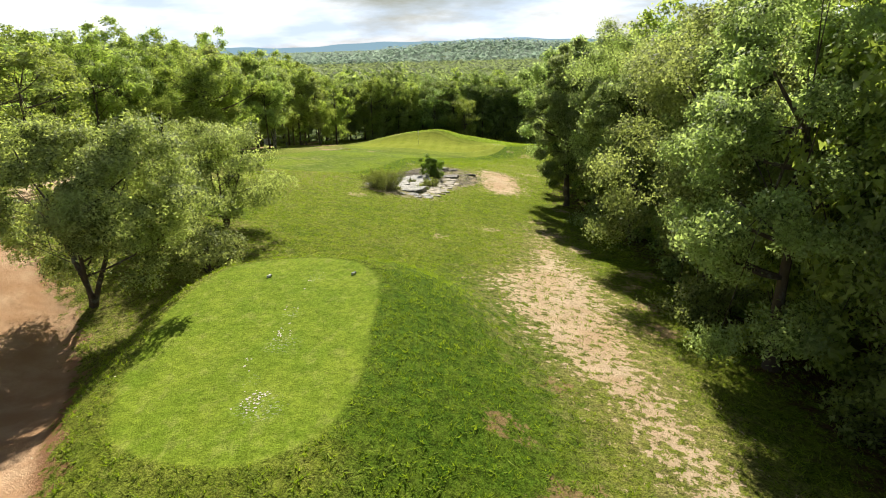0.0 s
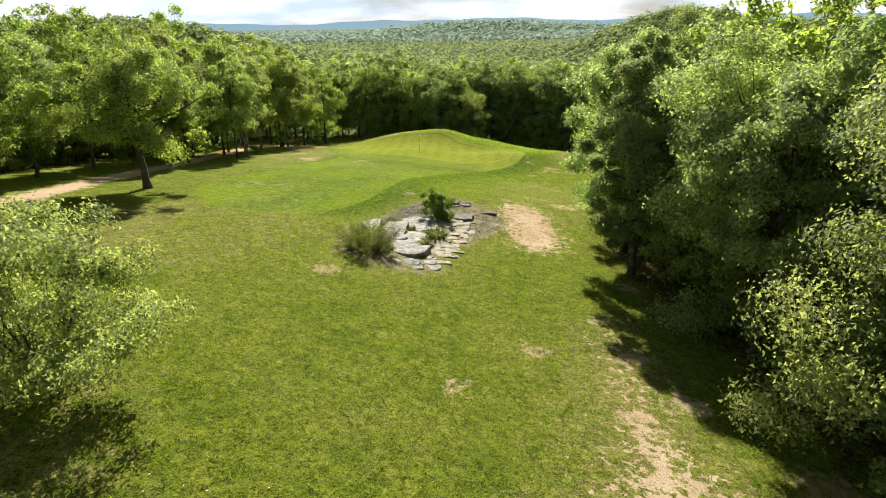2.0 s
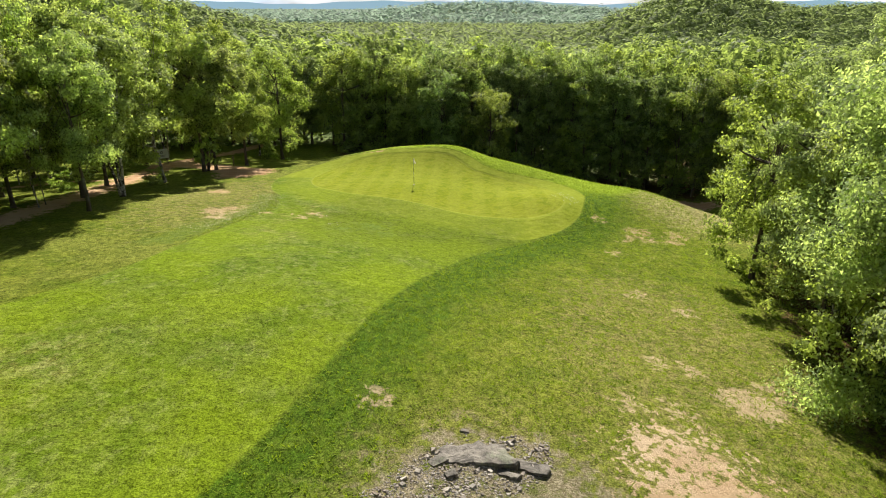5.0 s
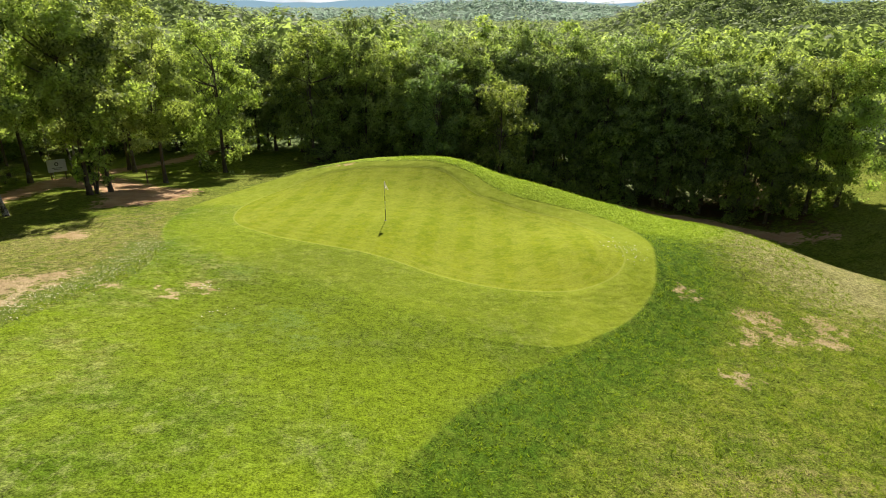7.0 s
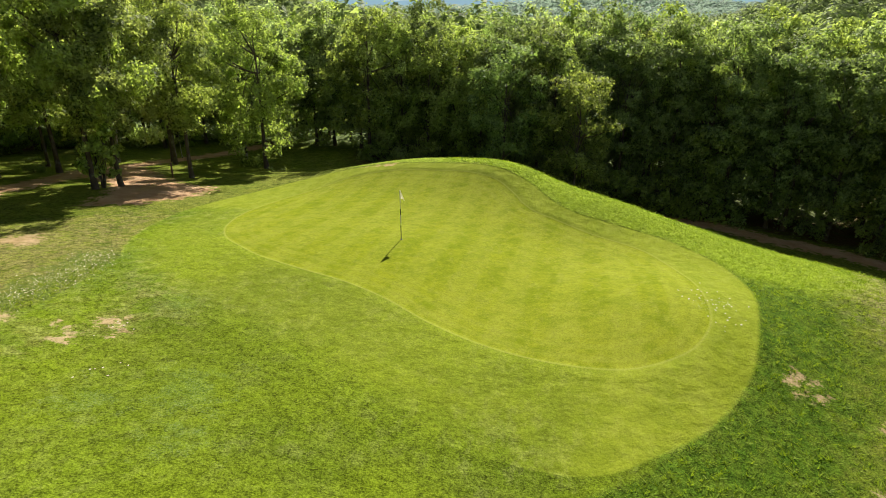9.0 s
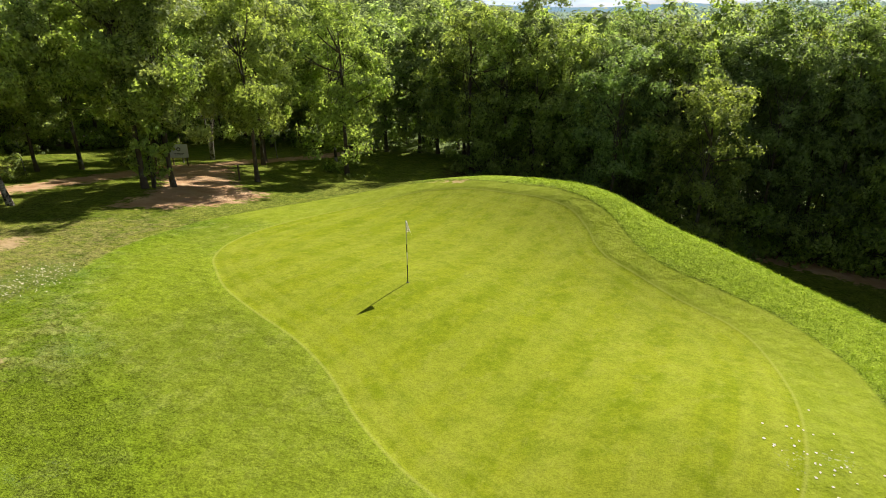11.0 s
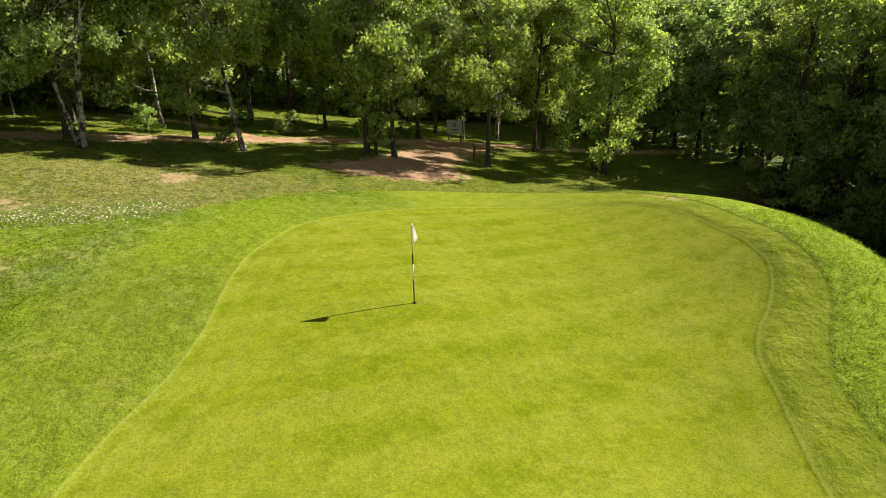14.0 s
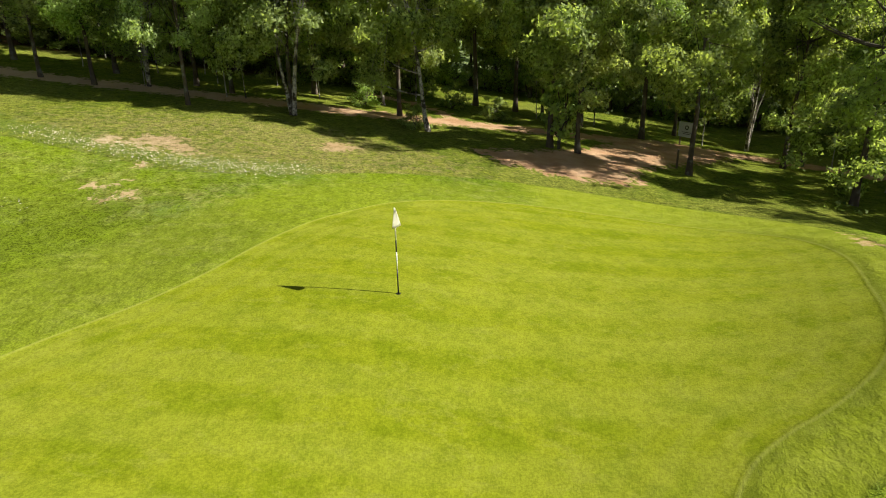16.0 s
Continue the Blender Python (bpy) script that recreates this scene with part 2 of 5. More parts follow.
    fair = a.mix(1.0, fair, a.math("MULTIPLY_ADD", grain, 1.1, 0.22), "MULTIPLY")
    tee = a.mix(a.span(mid, 0.25, 0.75), (0.118, 0.172, 0.014), (0.172, 0.215, 0.022))
    tee = a.mix(a.math("MULTIPLY", a.span(wisp, 0.5, 0.64), 0.5), tee, (0.235, 0.245, 0.055))
    tee = a.mix(a.math("MULTIPLY", a.span(blot, 0.5, 0.62), 0.4), tee, (0.085, 0.14, 0.010))
    tee = a.mix(1.0, tee, a.math("MULTIPLY_ADD", grain, 0.9, 0.55), "MULTIPLY")
    green = a.mix(a.span(mid, 0.25, 0.75), (0.150, 0.180, 0.007), (0.185, 0.205, 0.010))
    green = a.mix(a.math("MULTIPLY", a.span(big, 0.4, 0.65), 0.4), green, (0.200, 0.212, 0.020))
    patch = a.noise(1.1, 8, 0.7)
    green = a.mix(a.math("MULTIPLY", a.span(patch, 0.46, 0.62), 0.75), green, (0.120, 0.152, 0.005))
    green = a.mix(a.math("MULTIPLY", a.span(wisp, 0.50, 0.36), 0.4), green, (0.215, 0.225, 0.030))
    stripe = a.span(a.math("SINE", a.math("MULTIPLY_ADD", side.outputs["X"], 3.5, a.math("MULTIPLY", mid, 0.8))), -0.5, 0.5)
    green = a.mix(a.math("MULTIPLY", stripe, 0.24), green, (0.235, 0.250, 0.030))
    lane = a.span(a.math("SINE", a.math("MULTIPLY", d["green"], 10.5)), -0.4, 0.6)
    lane = a.math("MULTIPLY", lane, a.span(d["green"], -2.2, -1.2))
    green = a.mix(a.math("MULTIPLY", lane, 0.16), green, (0.24, 0.255, 0.035))
    green = a.mix(1.0, green, a.math("MULTIPLY_ADD", grain, 0.5, 0.73), "MULTIPLY")
    mown_edge = a.math("ADD", a.math("MINIMUM", d["fairway"], d["apron"]), a.math("MULTIPLY", small_edge, 0.6))
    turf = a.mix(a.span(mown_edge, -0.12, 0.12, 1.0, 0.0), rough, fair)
    collar = a.mix(0.45, green, a.mix(a.span(wisp, 0.4, 0.6), (0.165, 0.205, 0.012), (0.235, 0.265, 0.035)))
    crisp = a.math("MULTIPLY", a.span(a.math("ADD", d["apron"], a.math("MULTIPLY", small_edge, 0.4)), -0.12, 0.05, 1.0, 0.0), a.math("MAXIMUM", a.span(side.outputs["X"], 0.5, 4.0), a.span(side.outputs["Y"], 94, 97)))
    faint = a.span(a.math("ADD", d["apron"], a.math("MULTIPLY", edge, 0.4)), -1.6, 0.0, 0.45, 0.0)
    turf = a.mix(a.math("MULTIPLY", a.math("MAXIMUM", crisp, faint), 0.9), turf, collar)
    rim = a.math("MULTIPLY", a.span(d["green"], -0.07, 0.0), a.span(d["green"], 0.0, 0.07, 1.0, 0.0))
    turf = a.mix(a.span(d["green"], -0.05, 0.05, 1.0, 0.0), turf, green)
    turf = a.mix(a.math("MULTIPLY", rim, 0.3), turf, (0.33, 0.33, 0.08))
    turf = a.mix(a.span(a.math("ADD", d["tee"], small_edge), -0.15, 0.15, 1.0, 0.0), turf, tee)
    turf = a.mix(a.span(a.math("ADD", d["clover"], a.math("MULTIPLY", edge, 0.5)), -0.5, 0.5, 0.6, 0.0), turf, a.mix(grain, (0.060, 0.105, 0.010), (0.165, 0.215, 0.025)))
    clov = a.math("MULTIPLY", a.span(a.math("ADD", d["clover"], edge), -0.6, 0.6, 1.0, 0.0), a.span(a.noise(24, 2, 0.6), 0.54, 0.58))
    turf = a.mix(a.math("MULTIPLY", clov, 0.08), turf, (0.50, 0.53, 0.40))
    pale = a.math("MULTIPLY", a.span(a.math("ADD", d["divot"], small_edge), -0.25, 0.15, 1.0, 0.0), a.span(a.noise(13, 2, 0.5), 0.58, 0.61))
    turf = a.mix(a.math("MULTIPLY", pale, 0.25), turf, (0.58, 0.53, 0.47))
    turf = a.mix(1.0, turf, (1.06, 1.10, 1.1), "MULTIPLY")
    # soil
    soil = a.mix(a.span(mid, 0.3, 0.7), (0.50, 0.365, 0.225), (0.61, 0.475, 0.325))
    soil = a.mix(a.math("MULTIPLY", a.span(grit, 0.5, 0.72), 0.4), soil, (0.27, 0.17, 0.09))
    soil = a.mix(a.math("MULTIPLY", a.span(fine, 0.58, 0.66), 0.6), soil, (0.10, 0.095, 0.03))
    soil = a.mix(a.math("MULTIPLY", a.span(big, 0.5, 0.62), 0.25), soil, (0.46, 0.26, 0.13))
    track = a.mix(a.span(mid, 0.3, 0.7), (0.45, 0.265, 0.14), (0.57, 0.385, 0.235))
    track = a.mix(a.math("MULTIPLY", a.span(grit, 0.52, 0.7), 0.35), track, (0.27, 0.15, 0.08))
    track = a.mix(a.math("MULTIPLY", a.span(side.outputs["Y"], 72, 90, 0.7, 0.0), a.span(side.outputs["Y"], 20, 34)), track, a.mix(fine, (0.50, 0.375, 0.245), (0.64, 0.51, 0.36)))
    lip = a.math("MULTIPLY", a.span(d["track"], -0.55, -0.2), a.span(side.outputs["Y"], 19, 16, 0.0, 0.7))
    track = a.mix(lip, track, (0.20, 0.085, 0.04))
    litter = a.mix(a.span(fine, 0.35, 0.7), (0.055, 0.035, 0.018), (0.17, 0.10, 0.05))
    litter = a.mix(a.math("MULTIPLY", a.span(mid, 0.5, 0.6), 0.55), litter, (0.06, 0.10, 0.015))
    bed = a.mix(a.span(tuft, 0.4, 0.62), (0.19, 0.155, 0.10), (0.40, 0.34, 0.24))
    bed = a.mix(a.math("MULTIPLY", a.span(rag, 0.46, 0.58), 0.8), bed, (0.10, 0.13, 0.02))
    worn = a.math("ADD", a.math("MULTIPLY", edge, 0.9), a.math("MULTIPLY_ADD", a.span(a.noise(4.5, 6, 0.7), 0.36, 0.64), 1.8, -0.75))
    bare_in = a.span(a.math("ADD", d["bare"], worn), 0.0, 0.35, 1.0, 0.0)
    weed = a.math("ADD", a.noise(3.0, 6, 0.68), a.span(d["bare"], -2.0, 0.2, -0.03, 0.13))
    bare_in = a.math("MULTIPLY", bare_in, a.span(a.math("SUBTRACT", weed, a.span(side.outputs["Y"], 40, 46, 0.0, 0.3)), 0.515, 0.55, 1.0, 0.0))
    spot_in = a.span(a.math("ADD", d["spots"], a.math("MULTIPLY", edge, 0.45)), -0.12, 0.2, 1.0, 0.0)
    track_in = a.span(a.math("ADD", d["track"], a.math("MULTIPLY", edge, 0.5)), -0.2, 0.2, 1.0, 0.0)
    col = a.mix(a.span(a.math("ADD", d["litter"], edge), -1.0, 1.0, 1.0, 0.0), turf, litter)
    col = a.mix(a.math("MULTIPLY", a.span(a.math("ADD", d["rock"], a.math("MULTIPLY", edge, 0.8)), -0.9, 0.5, 1.0, 0.0), 0.85), col, bed)
    col = a.mix(bare_in, col, soil)
    spot_in = a.math("MULTIPLY", spot_in, a.span(a.noise(3.6, 6, 0.7), 0.36, 0.56, 0.4, 0.75))
    col = a.mix(spot_in, col, a.mix(0.9, soil, track))
    col = a.mix(track_in, col, track)
    col = a.mix(d["forest"], col, a.mix(a.span(a.noise(0.05, 5, 0.7), 0.35, 0.65), (0.13, 0.17, 0.07), (0.19, 0.235, 0.10)))
    mown = a.math("MAXIMUM", a.math("MAXIMUM", a.span(d["green"], -0.1, 0.1, 1.0, 0.0), a.span(d["fairway"], -0.1, 0.1, 0.6, 0.0)), a.span(d["tee"], -0.1, 0.1, 0.7, 0.0))
    mown = a.math("MAXIMUM", mown, a.span(d["apron"], -0.1, 0.1, 0.9, 0.0))
    h = a.math("ADD", a.math("MULTIPLY", grit, 1.0), a.math("MULTIPLY", tuft, 0.5))
    h = a.math("MULTIPLY", h, a.math("MULTIPLY_ADD", mown, -0.85, 1.0))
    roll = a.math("MULTIPLY", a.noise(1.5, 5, 0.6), a.span(d["green"], -0.2, 0.4, 0.0, 2.2))
    h = a.math("ADD", h, a.math("MULTIPLY", roll, a.span(d["tee"], -0.2, 0.4, 0.3, 1.0)))
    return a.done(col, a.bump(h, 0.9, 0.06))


def stone_material(name, lo, hi, moss=0.5):
    a = Mat(name, 0.85, 0.3)
    info = a.t.nodes.new("ShaderNodeObjectInfo")
    n, fine = a.noise(3.2, 6, 0.65), a.noise(22, 4, 0.7)
    col = a.mix(a.span(n, 0.3, 0.7), lo, hi)
    col = a.mix(a.math("MULTIPLY", a.span(fine, 0.5, 0.7), 0.5), col, (0.10, 0.095, 0.09))
    crack = a.t.nodes.new("ShaderNodeTexVoronoi")
    crack.feature = "DISTANCE_TO_EDGE"
    crack.inputs["Scale"].default_value = 2.3
    mp = a.t.nodes.new("ShaderNodeMapping")
    mp.inputs["Scale"].default_value = (0.7, 1.5, 0.4)
    a.link(a.co, mp.inputs["Vector"]).link(mp.outputs[0], crack.inputs["Vector"])
    col = a.mix(a.math("MULTIPLY", a.span(crack.outputs["Distance"], 0.0, 0.035, 1.0, 0.0), 0.4), col, (0.06, 0.055, 0.045))
    spots = a.span(a.noise(1.5, 5, 0.7), 0.53, 0.63)
    col = a.mix(a.math("MULTIPLY", spots, moss), col, (0.20, 0.22, 0.14))
    hsv = a.t.nodes.new("ShaderNodeHueSaturation")
    a.link(a.math("MULTIPLY_ADD", info.outputs["Random"], 0.4, 0.8), hsv.inputs["Value"]).link(col, hsv.inputs["Color"])
    return a.done(hsv.outputs["Color"], a.bump(a.math("ADD", n, a.math("MULTIPLY", fine, 0.4)), 0.8, 0.06))


def chip_material():
    """Broken stone: every chip its own shade of grey, tan or brown."""
    a = Mat("broken_stone", 0.9, 0.2)
    geo = a.t.nodes.new("ShaderNodeNewGeometry")
    pick = geo.outputs["Random Per Island"]
    col = a.mix(pick, (0.17, 0.145, 0.12), (0.52, 0.475, 0.42))
    col = a.mix(a.math("MULTIPLY", a.span(a.noise(1.4, 5, 0.7), 0.45, 0.6), 0.35), col, (0.26, 0.20, 0.13))
    return a.done(a.mix(a.math("MULTIPLY", a.span(a.noise(30, 3), 0.45, 0.65), 0.4), col, (0.12, 0.10, 0.08)))


def plain_material(name, color, rough=0.5, grain=30.0, vary=0.25):
    a = Mat(name, rough, 0.4)
    n = a.noise(grain, 3)
    dim = tuple(c * (1 - vary) for c in color)
    return a.done(a.mix(n, dim, color), a.bump(n, 0.15, 0.004))


GROUND = ground_material()
GREY_STONE = stone_material("grey_limestone", (0.15, 0.145, 0.125), (0.46, 0.45, 0.395), 0.6)
TAN_STONE = stone_material("weathered_tan_stone", (0.23, 0.20, 0.145), (0.46, 0.405, 0.30), 0.5)
DARK_STONE = stone_material("dark_ledge_stone", (0.075, 0.066, 0.056), (0.26, 0.232, 0.195), 0.5)
RUBBLE_STONE = chip_material()
WHITE_PAINT = plain_material("white_paint", (0.80, 0.79, 0.75), 0.45)
BLACK_PAINT = plain_material("black_paint", (0.02, 0.02, 0.022), 0.4)
FLAG_CLOTH = plain_material("flag_cloth", (0.80, 0.78, 0.62), 0.8, 60)
CLOVER = plain_material("clover_petals", (0.78, 0.72, 0.50), 0.9)
SAND_FLECK = plain_material("white_sand", (0.62, 0.56, 0.46), 0.9)
POST_WOOD = plain_material("weathered_post_wood", (0.16, 0.11, 0.07), 0.85, 18, 0.5)
BOARD_PAINT = plain_material("board_paint", (0.62, 0.64, 0.60), 0.6, 8, 0.12)


# ---------------------------------------------------------------- helpers
def part(name, bm, material, parent=None, label="", smooth=False):
    me = bpy.data.meshes.new(name)
    bm.to_mesh(me)
    bm.free()
    me.materials.append(material)
    if smooth:
        me.polygons.foreach_set("use_smooth", [True] * len(me.polygons))
    ob = new(name, me)
    ob.parent = parent
    return tagged(ob, label) if label else ob


def mesh_from(name, verts, faces, material, parent=None, label="", smooth=False):
    """A mesh object from arrays of corners and of faces with equal corner counts."""
    me = bpy.data.meshes.new(name)
    verts, faces = np.asarray(verts, np.float32), np.asarray(faces, np.int32)
    n, k = faces.shape
    me.vertices.add(len(verts))
    me.vertices.foreach_set("co", verts.ravel())
    me.loops.add(n * k)
    me.loops.foreach_set("vertex_index", faces.ravel())
    me.polygons.add(n)
    me.polygons.foreach_set("loop_start", np.arange(0, n * k, k, dtype=np.int32))
    me.polygons.foreach_set("use_smooth", np.full(n, smooth))
    me.update(calc_edges=True)
    me.materials.append(material)
    ob = new(name, me)
    ob.parent = parent
    return tagged(ob, label) if label else ob


def empty(name):
    return new(name, None)


def smooth01(v):
    v = np.clip(v, 0, 1)
    return v * v * (3 - 2 * v)


# ---------------------------------------------------------------- the lie of the land
SLOPE = [2.531, -2.023, -2.726, -0.117, 0.765, -0.746]
# height, east, north, half widths
MOUNDS = [(0.19, 6.8, 18.2, 5, 9), (-2.1, -9.7, 15.8, 5, 8), (0.5, -4.5, 92, 6, 5), (0.99, -3, 101, 7, 5), (-0.22, -9, 81, 5, 5), (-0.17, 3.1, 77.7, 6, 5),
          (1.16, 6, 88, 4, 5), (-0.14, 7.6, 35.9, 5, 8), (0.62, 2.1, 59.3, 6, 6), (0.11, -22, 81, 7, 7), (0.27, -24, 98, 8, 7), (0.15, -8, 43.3, 8, 9), (1.84, -7, 106.6, 6.5, 4),
          (1.22, -1.5, 104, 4, 3), (1.01, 3.5, 101, 4, 3.5), (0.89, 8, 98, 4, 5), (1.19, 13, 92, 4, 6), (0.25, -14, 106, 4, 4), (0.09, -6, 30, 6, 6), (0.74, -9, 66, 8, 9)]
# wooded ridges: east, north, half width, half depth, height above the valley
HILLS = [(-225, 440, 115, 100, 27), (-400, 520, 150, 120, 29), (172, 590, 70, 110, 32), (325, 600, 110, 120, 25), (-110, 1250, 120, 160, 14), (40, 1300, 120, 160, 20), (190, 1500, 150, 200, 17)]
TRACK_TEE = [(-3.6, 5.5), (-6.0, 8.6), (-7.9, 11.8), (-10.0, 15.6), (-12.4, 19.0), (-15.8, 22.0)]


def to_line(x, y, points):
    best = np.full(np.shape(x), 1e9)
    for (ax, ay), (bx, by) in zip(points, points[1:]):
        ex, ey = bx - ax, by - ay
        t = np.clip(((x - ax) * ex + (y - ay) * ey) / (ex * ex + ey * ey), 0, 1)
        best = np.minimum(best, np.hypot(x - ax - t * ex, y - ay - t * ey))
    return best


def land(x, y):
    """The height of the ground."""
    x, y = np.asarray(x, float), np.asarray(y, float)
    xc, yc = 34 * np.tanh((x + 6) / 34) - 6, np.where(y > 100, 100 + 22 * np.tanh((y - 100) / 22), np.where(y < 0, 12 * np.tanh(y / 12), y))
    u, v = xc / 10, yc / 50
    z = SLOPE[0] + SLOPE[1] * u + SLOPE[2] * v + SLOPE[3] * u * u + SLOPE[4] * u * v + SLOPE[5] * v * v
    for h, cx, cy, sx, sy in MOUNDS:
        z = z + h * np.exp(-((x - cx) / sx) ** 2 - ((y - cy) / sy) ** 2)
    # the fall behind the green
    z = z - 3.55 * smooth01(((x + 8) * 0.55 + (y - 108.5) * 0.835) / 6.0) * smooth01((x + 17) / 9) * smooth01((34 - x) / 10)
    # the tee is a level platform with banks round it
    wide = 2.2 + 2.6 * smooth01((x + 2) / 3)
    w = smooth01((wide - np.maximum(area(x, y, TEE), 0)) / wide)
    z = z * (1 - w) + 2.55 * w
    # the worn track beside the tee lies a little lower than the turf
    z = z - 0.22 * smooth01((2.25 - to_line(x, y, TRACK_TEE)) / 0.55)
    # the valley and the ridges
    w = smooth01((np.hypot(x + 5, y - 60) - 90) / 210)
    z = z * (1 - w) - 24 * w
    for cx, cy, sx, sy, h in HILLS:
        z = z + h * np.exp(-((x - cx) / sx) ** 2 - ((y - cy) / sy) ** 2)
    return z


def at(x, y, dz=0.0):
    return Vector((x, y, float(land(x, y)) + dz))


def closed_curve(points, steps=8):
    """A smooth closed line through the points."""
    p = np.array(points, float)
    a, b, c, d = np.roll(p, 1, 0), p, np.roll(p, -1, 0), np.roll(p, -2, 0)
    t = np.linspace(0, 1, steps, endpoint=False)[None, :, None]
    a, b, c, d = (q[:, None] for q in (a, b, c, d))
    return (0.5 * (2 * b + (c - a) * t + (2 * a - 5 * b + 4 * c - d) * t**2 + (3 * b - a - 3 * c + d) * t**3)).reshape(-1, 2)


def line_distance(x, y, p, closed=True):
    q = np.roll(p, -1, 0) if closed else p[1:]
    p = p if closed else p[:-1]
    best, inside = np.full(x.shape, 1e9), np.zeros(x.shape, bool)
    for (ax, ay), (bx, by) in zip(p, q):
        ex, ey = bx - ax, by - ay
        t = np.clip(((x - ax) * ex + (y - ay) * ey) / (ex * ex + ey * ey + 1e-9), 0, 1)
        best = np.minimum(best, np.hypot(x - ax - t * ex, y - ay - t * ey))
        inside ^= ((ay > y) != (by > y)) & (x < ex * (y - ay) / (ey if ey else 1e-9) + ax)
    return best, inside


def area(x, y, points):
    """How far a place lies outside an outline; inside it is below zero."""
    best, inside = line_distance(x, y, closed_curve(points))
    return np.where(inside, -best, best)


def band(x, y, points, half):
    return line_distance(x, y, np.array(points, float), False)[0] - half


TEE = [(-5.5, 20.9), (-5.8, 17.6), (-5.1, 13.9), (-4.2, 11.5), (-3.3, 10.7), (-2, 10.3), (-0.7, 10.4), (0.4, 11.4), (0.8, 13), (0.7, 16), (0.4, 19.7), (-0.3, 21.3), (-1.5, 22.2), (-3.2, 22.3), (-4.6, 21.8)]
GREEN = [(-13.1, 92.9), (-12.0, 90.9), (-10.7, 89.8), (-9.2, 88.8), (-7.2, 88.0), (-5.3, 87.4), (-3.6, 86.6), (-1.8, 85.4), (0, 84.5), (1.8, 84.0), (3.6, 83.9), (4.8, 84.4), (5.8, 85.4), (6.4, 87.3),
         (6.3, 91.0), (5.6, 94.0), (4.6, 95.6), (2.8, 96.8), (1.3, 97.8), (0.2, 98.5), (-0.5, 99.3), (-1.1, 100.3), (-2.1, 101.5), (-3.3, 102.2), (-5.2, 102.9), (-8.5, 103.9), (-11.4, 103.4), (-13.2, 100.4), (-13.7, 96.2)]
APRON = [(-15.9, 91.3), (-14.5, 88.0), (-12.6, 85.8), (-10, 84.3), (-5, 82.3), (-1.5, 80.2), (2.5, 79.6), (4.6, 81.0), (5.9, 82.4), (7.0, 84.4), (7.7, 86.9), (8.3, 90.3), (7.9, 93.6), (6.4, 96.1),
         (4.6, 97.5), (2.7, 98.4), (1.8, 98.9), (0.9, 99.8), (-0.1, 101.2), (-1.0, 102.1), (-2.4, 102.9), (-5.2, 104.0), (-8.4, 105.1), (-12.2, 105.2), (-15.3, 102.6), (-16.4, 96)]
FAIRWAY = [(-16.5, 55), (-13.7, 51.4), (-10, 50.8), (-7.9, 51.8), (-6.4, 53.4), (-5.3, 56), (-4.6, 59), (-4.1, 62), (-3.6, 64.9), (-2.4, 69.6), (-0.5, 74.3), (1.0, 77), (3.1, 79.3), (4.5, 81), (4, 86), (-4, 92),
           (-12, 92), (-13.8, 87.5), (-13.2, 84.6), (-12.9, 82.3), (-13.4, 79), (-13.7, 75.5), (-13.9, 71.5), (-14.3, 66.9), (-16, 63), (-17.3, 59)]
TRACK_WEST = [(-15.8, 22.0), (-18.6, 27), (-22.5, 39), (-24.6, 50.7), (-25.0, 60.5), (-25.2, 66), (-25.2, 71.2), (-25.6, 76), (-26.0, 80.5), (-26.8, 86), (-27.4, 90), (-28, 95), (-29.5, 100.5), (-31.4, 104.5), (-31.0, 112), (-29.0, 118), (-28, 124)]
PLAZA = [(-20.9, 93.3), (-19.3, 94.7), (-18.4, 96.8), (-18.2, 99.0), (-18.8, 100.5), (-20.8, 100.8), (-23.8, 102.9), (-27.0, 106), (-30.0, 108), (-31, 104.5), (-29.3, 101.4), (-25.5, 99.6), (-22.6, 96.6), (-21.6, 94.4)]
TRACK_GLADE = [(-34.6, 85.0), (-33.0, 88.4), (-31.2, 90.4), (-28.4, 92.0)]
TRACK_BACK = [(6, 120.4), (12.6, 119.4), (16.4, 116.9), (20.2, 115.4), (23.2, 113.0), (27, 109)]
BARE_TEE = [(7.9, 39.8), (8.4, 35.9), (8.4, 32), (9.6, 28.1), (9.7, 24.1), (9.6, 20.2), (9.8, 16.3), (10.4, 12.4), (11, 8.5), (8.4, 8.4), (7.7, 11.8), (7, 14.8), (5.8, 17.5), (4.6, 20.6), (4, 23), (3.7, 26), (5, 28.3), (6.2, 31.9), (6.7, 35.8)]
BARE_ROCK = [(4.5, 58), (5.9, 59.4), (6.9, 57.4), (7, 54.2), (7.1, 51.2), (6.3, 49.3), (5.2, 49.6), (4.4, 52.5)]
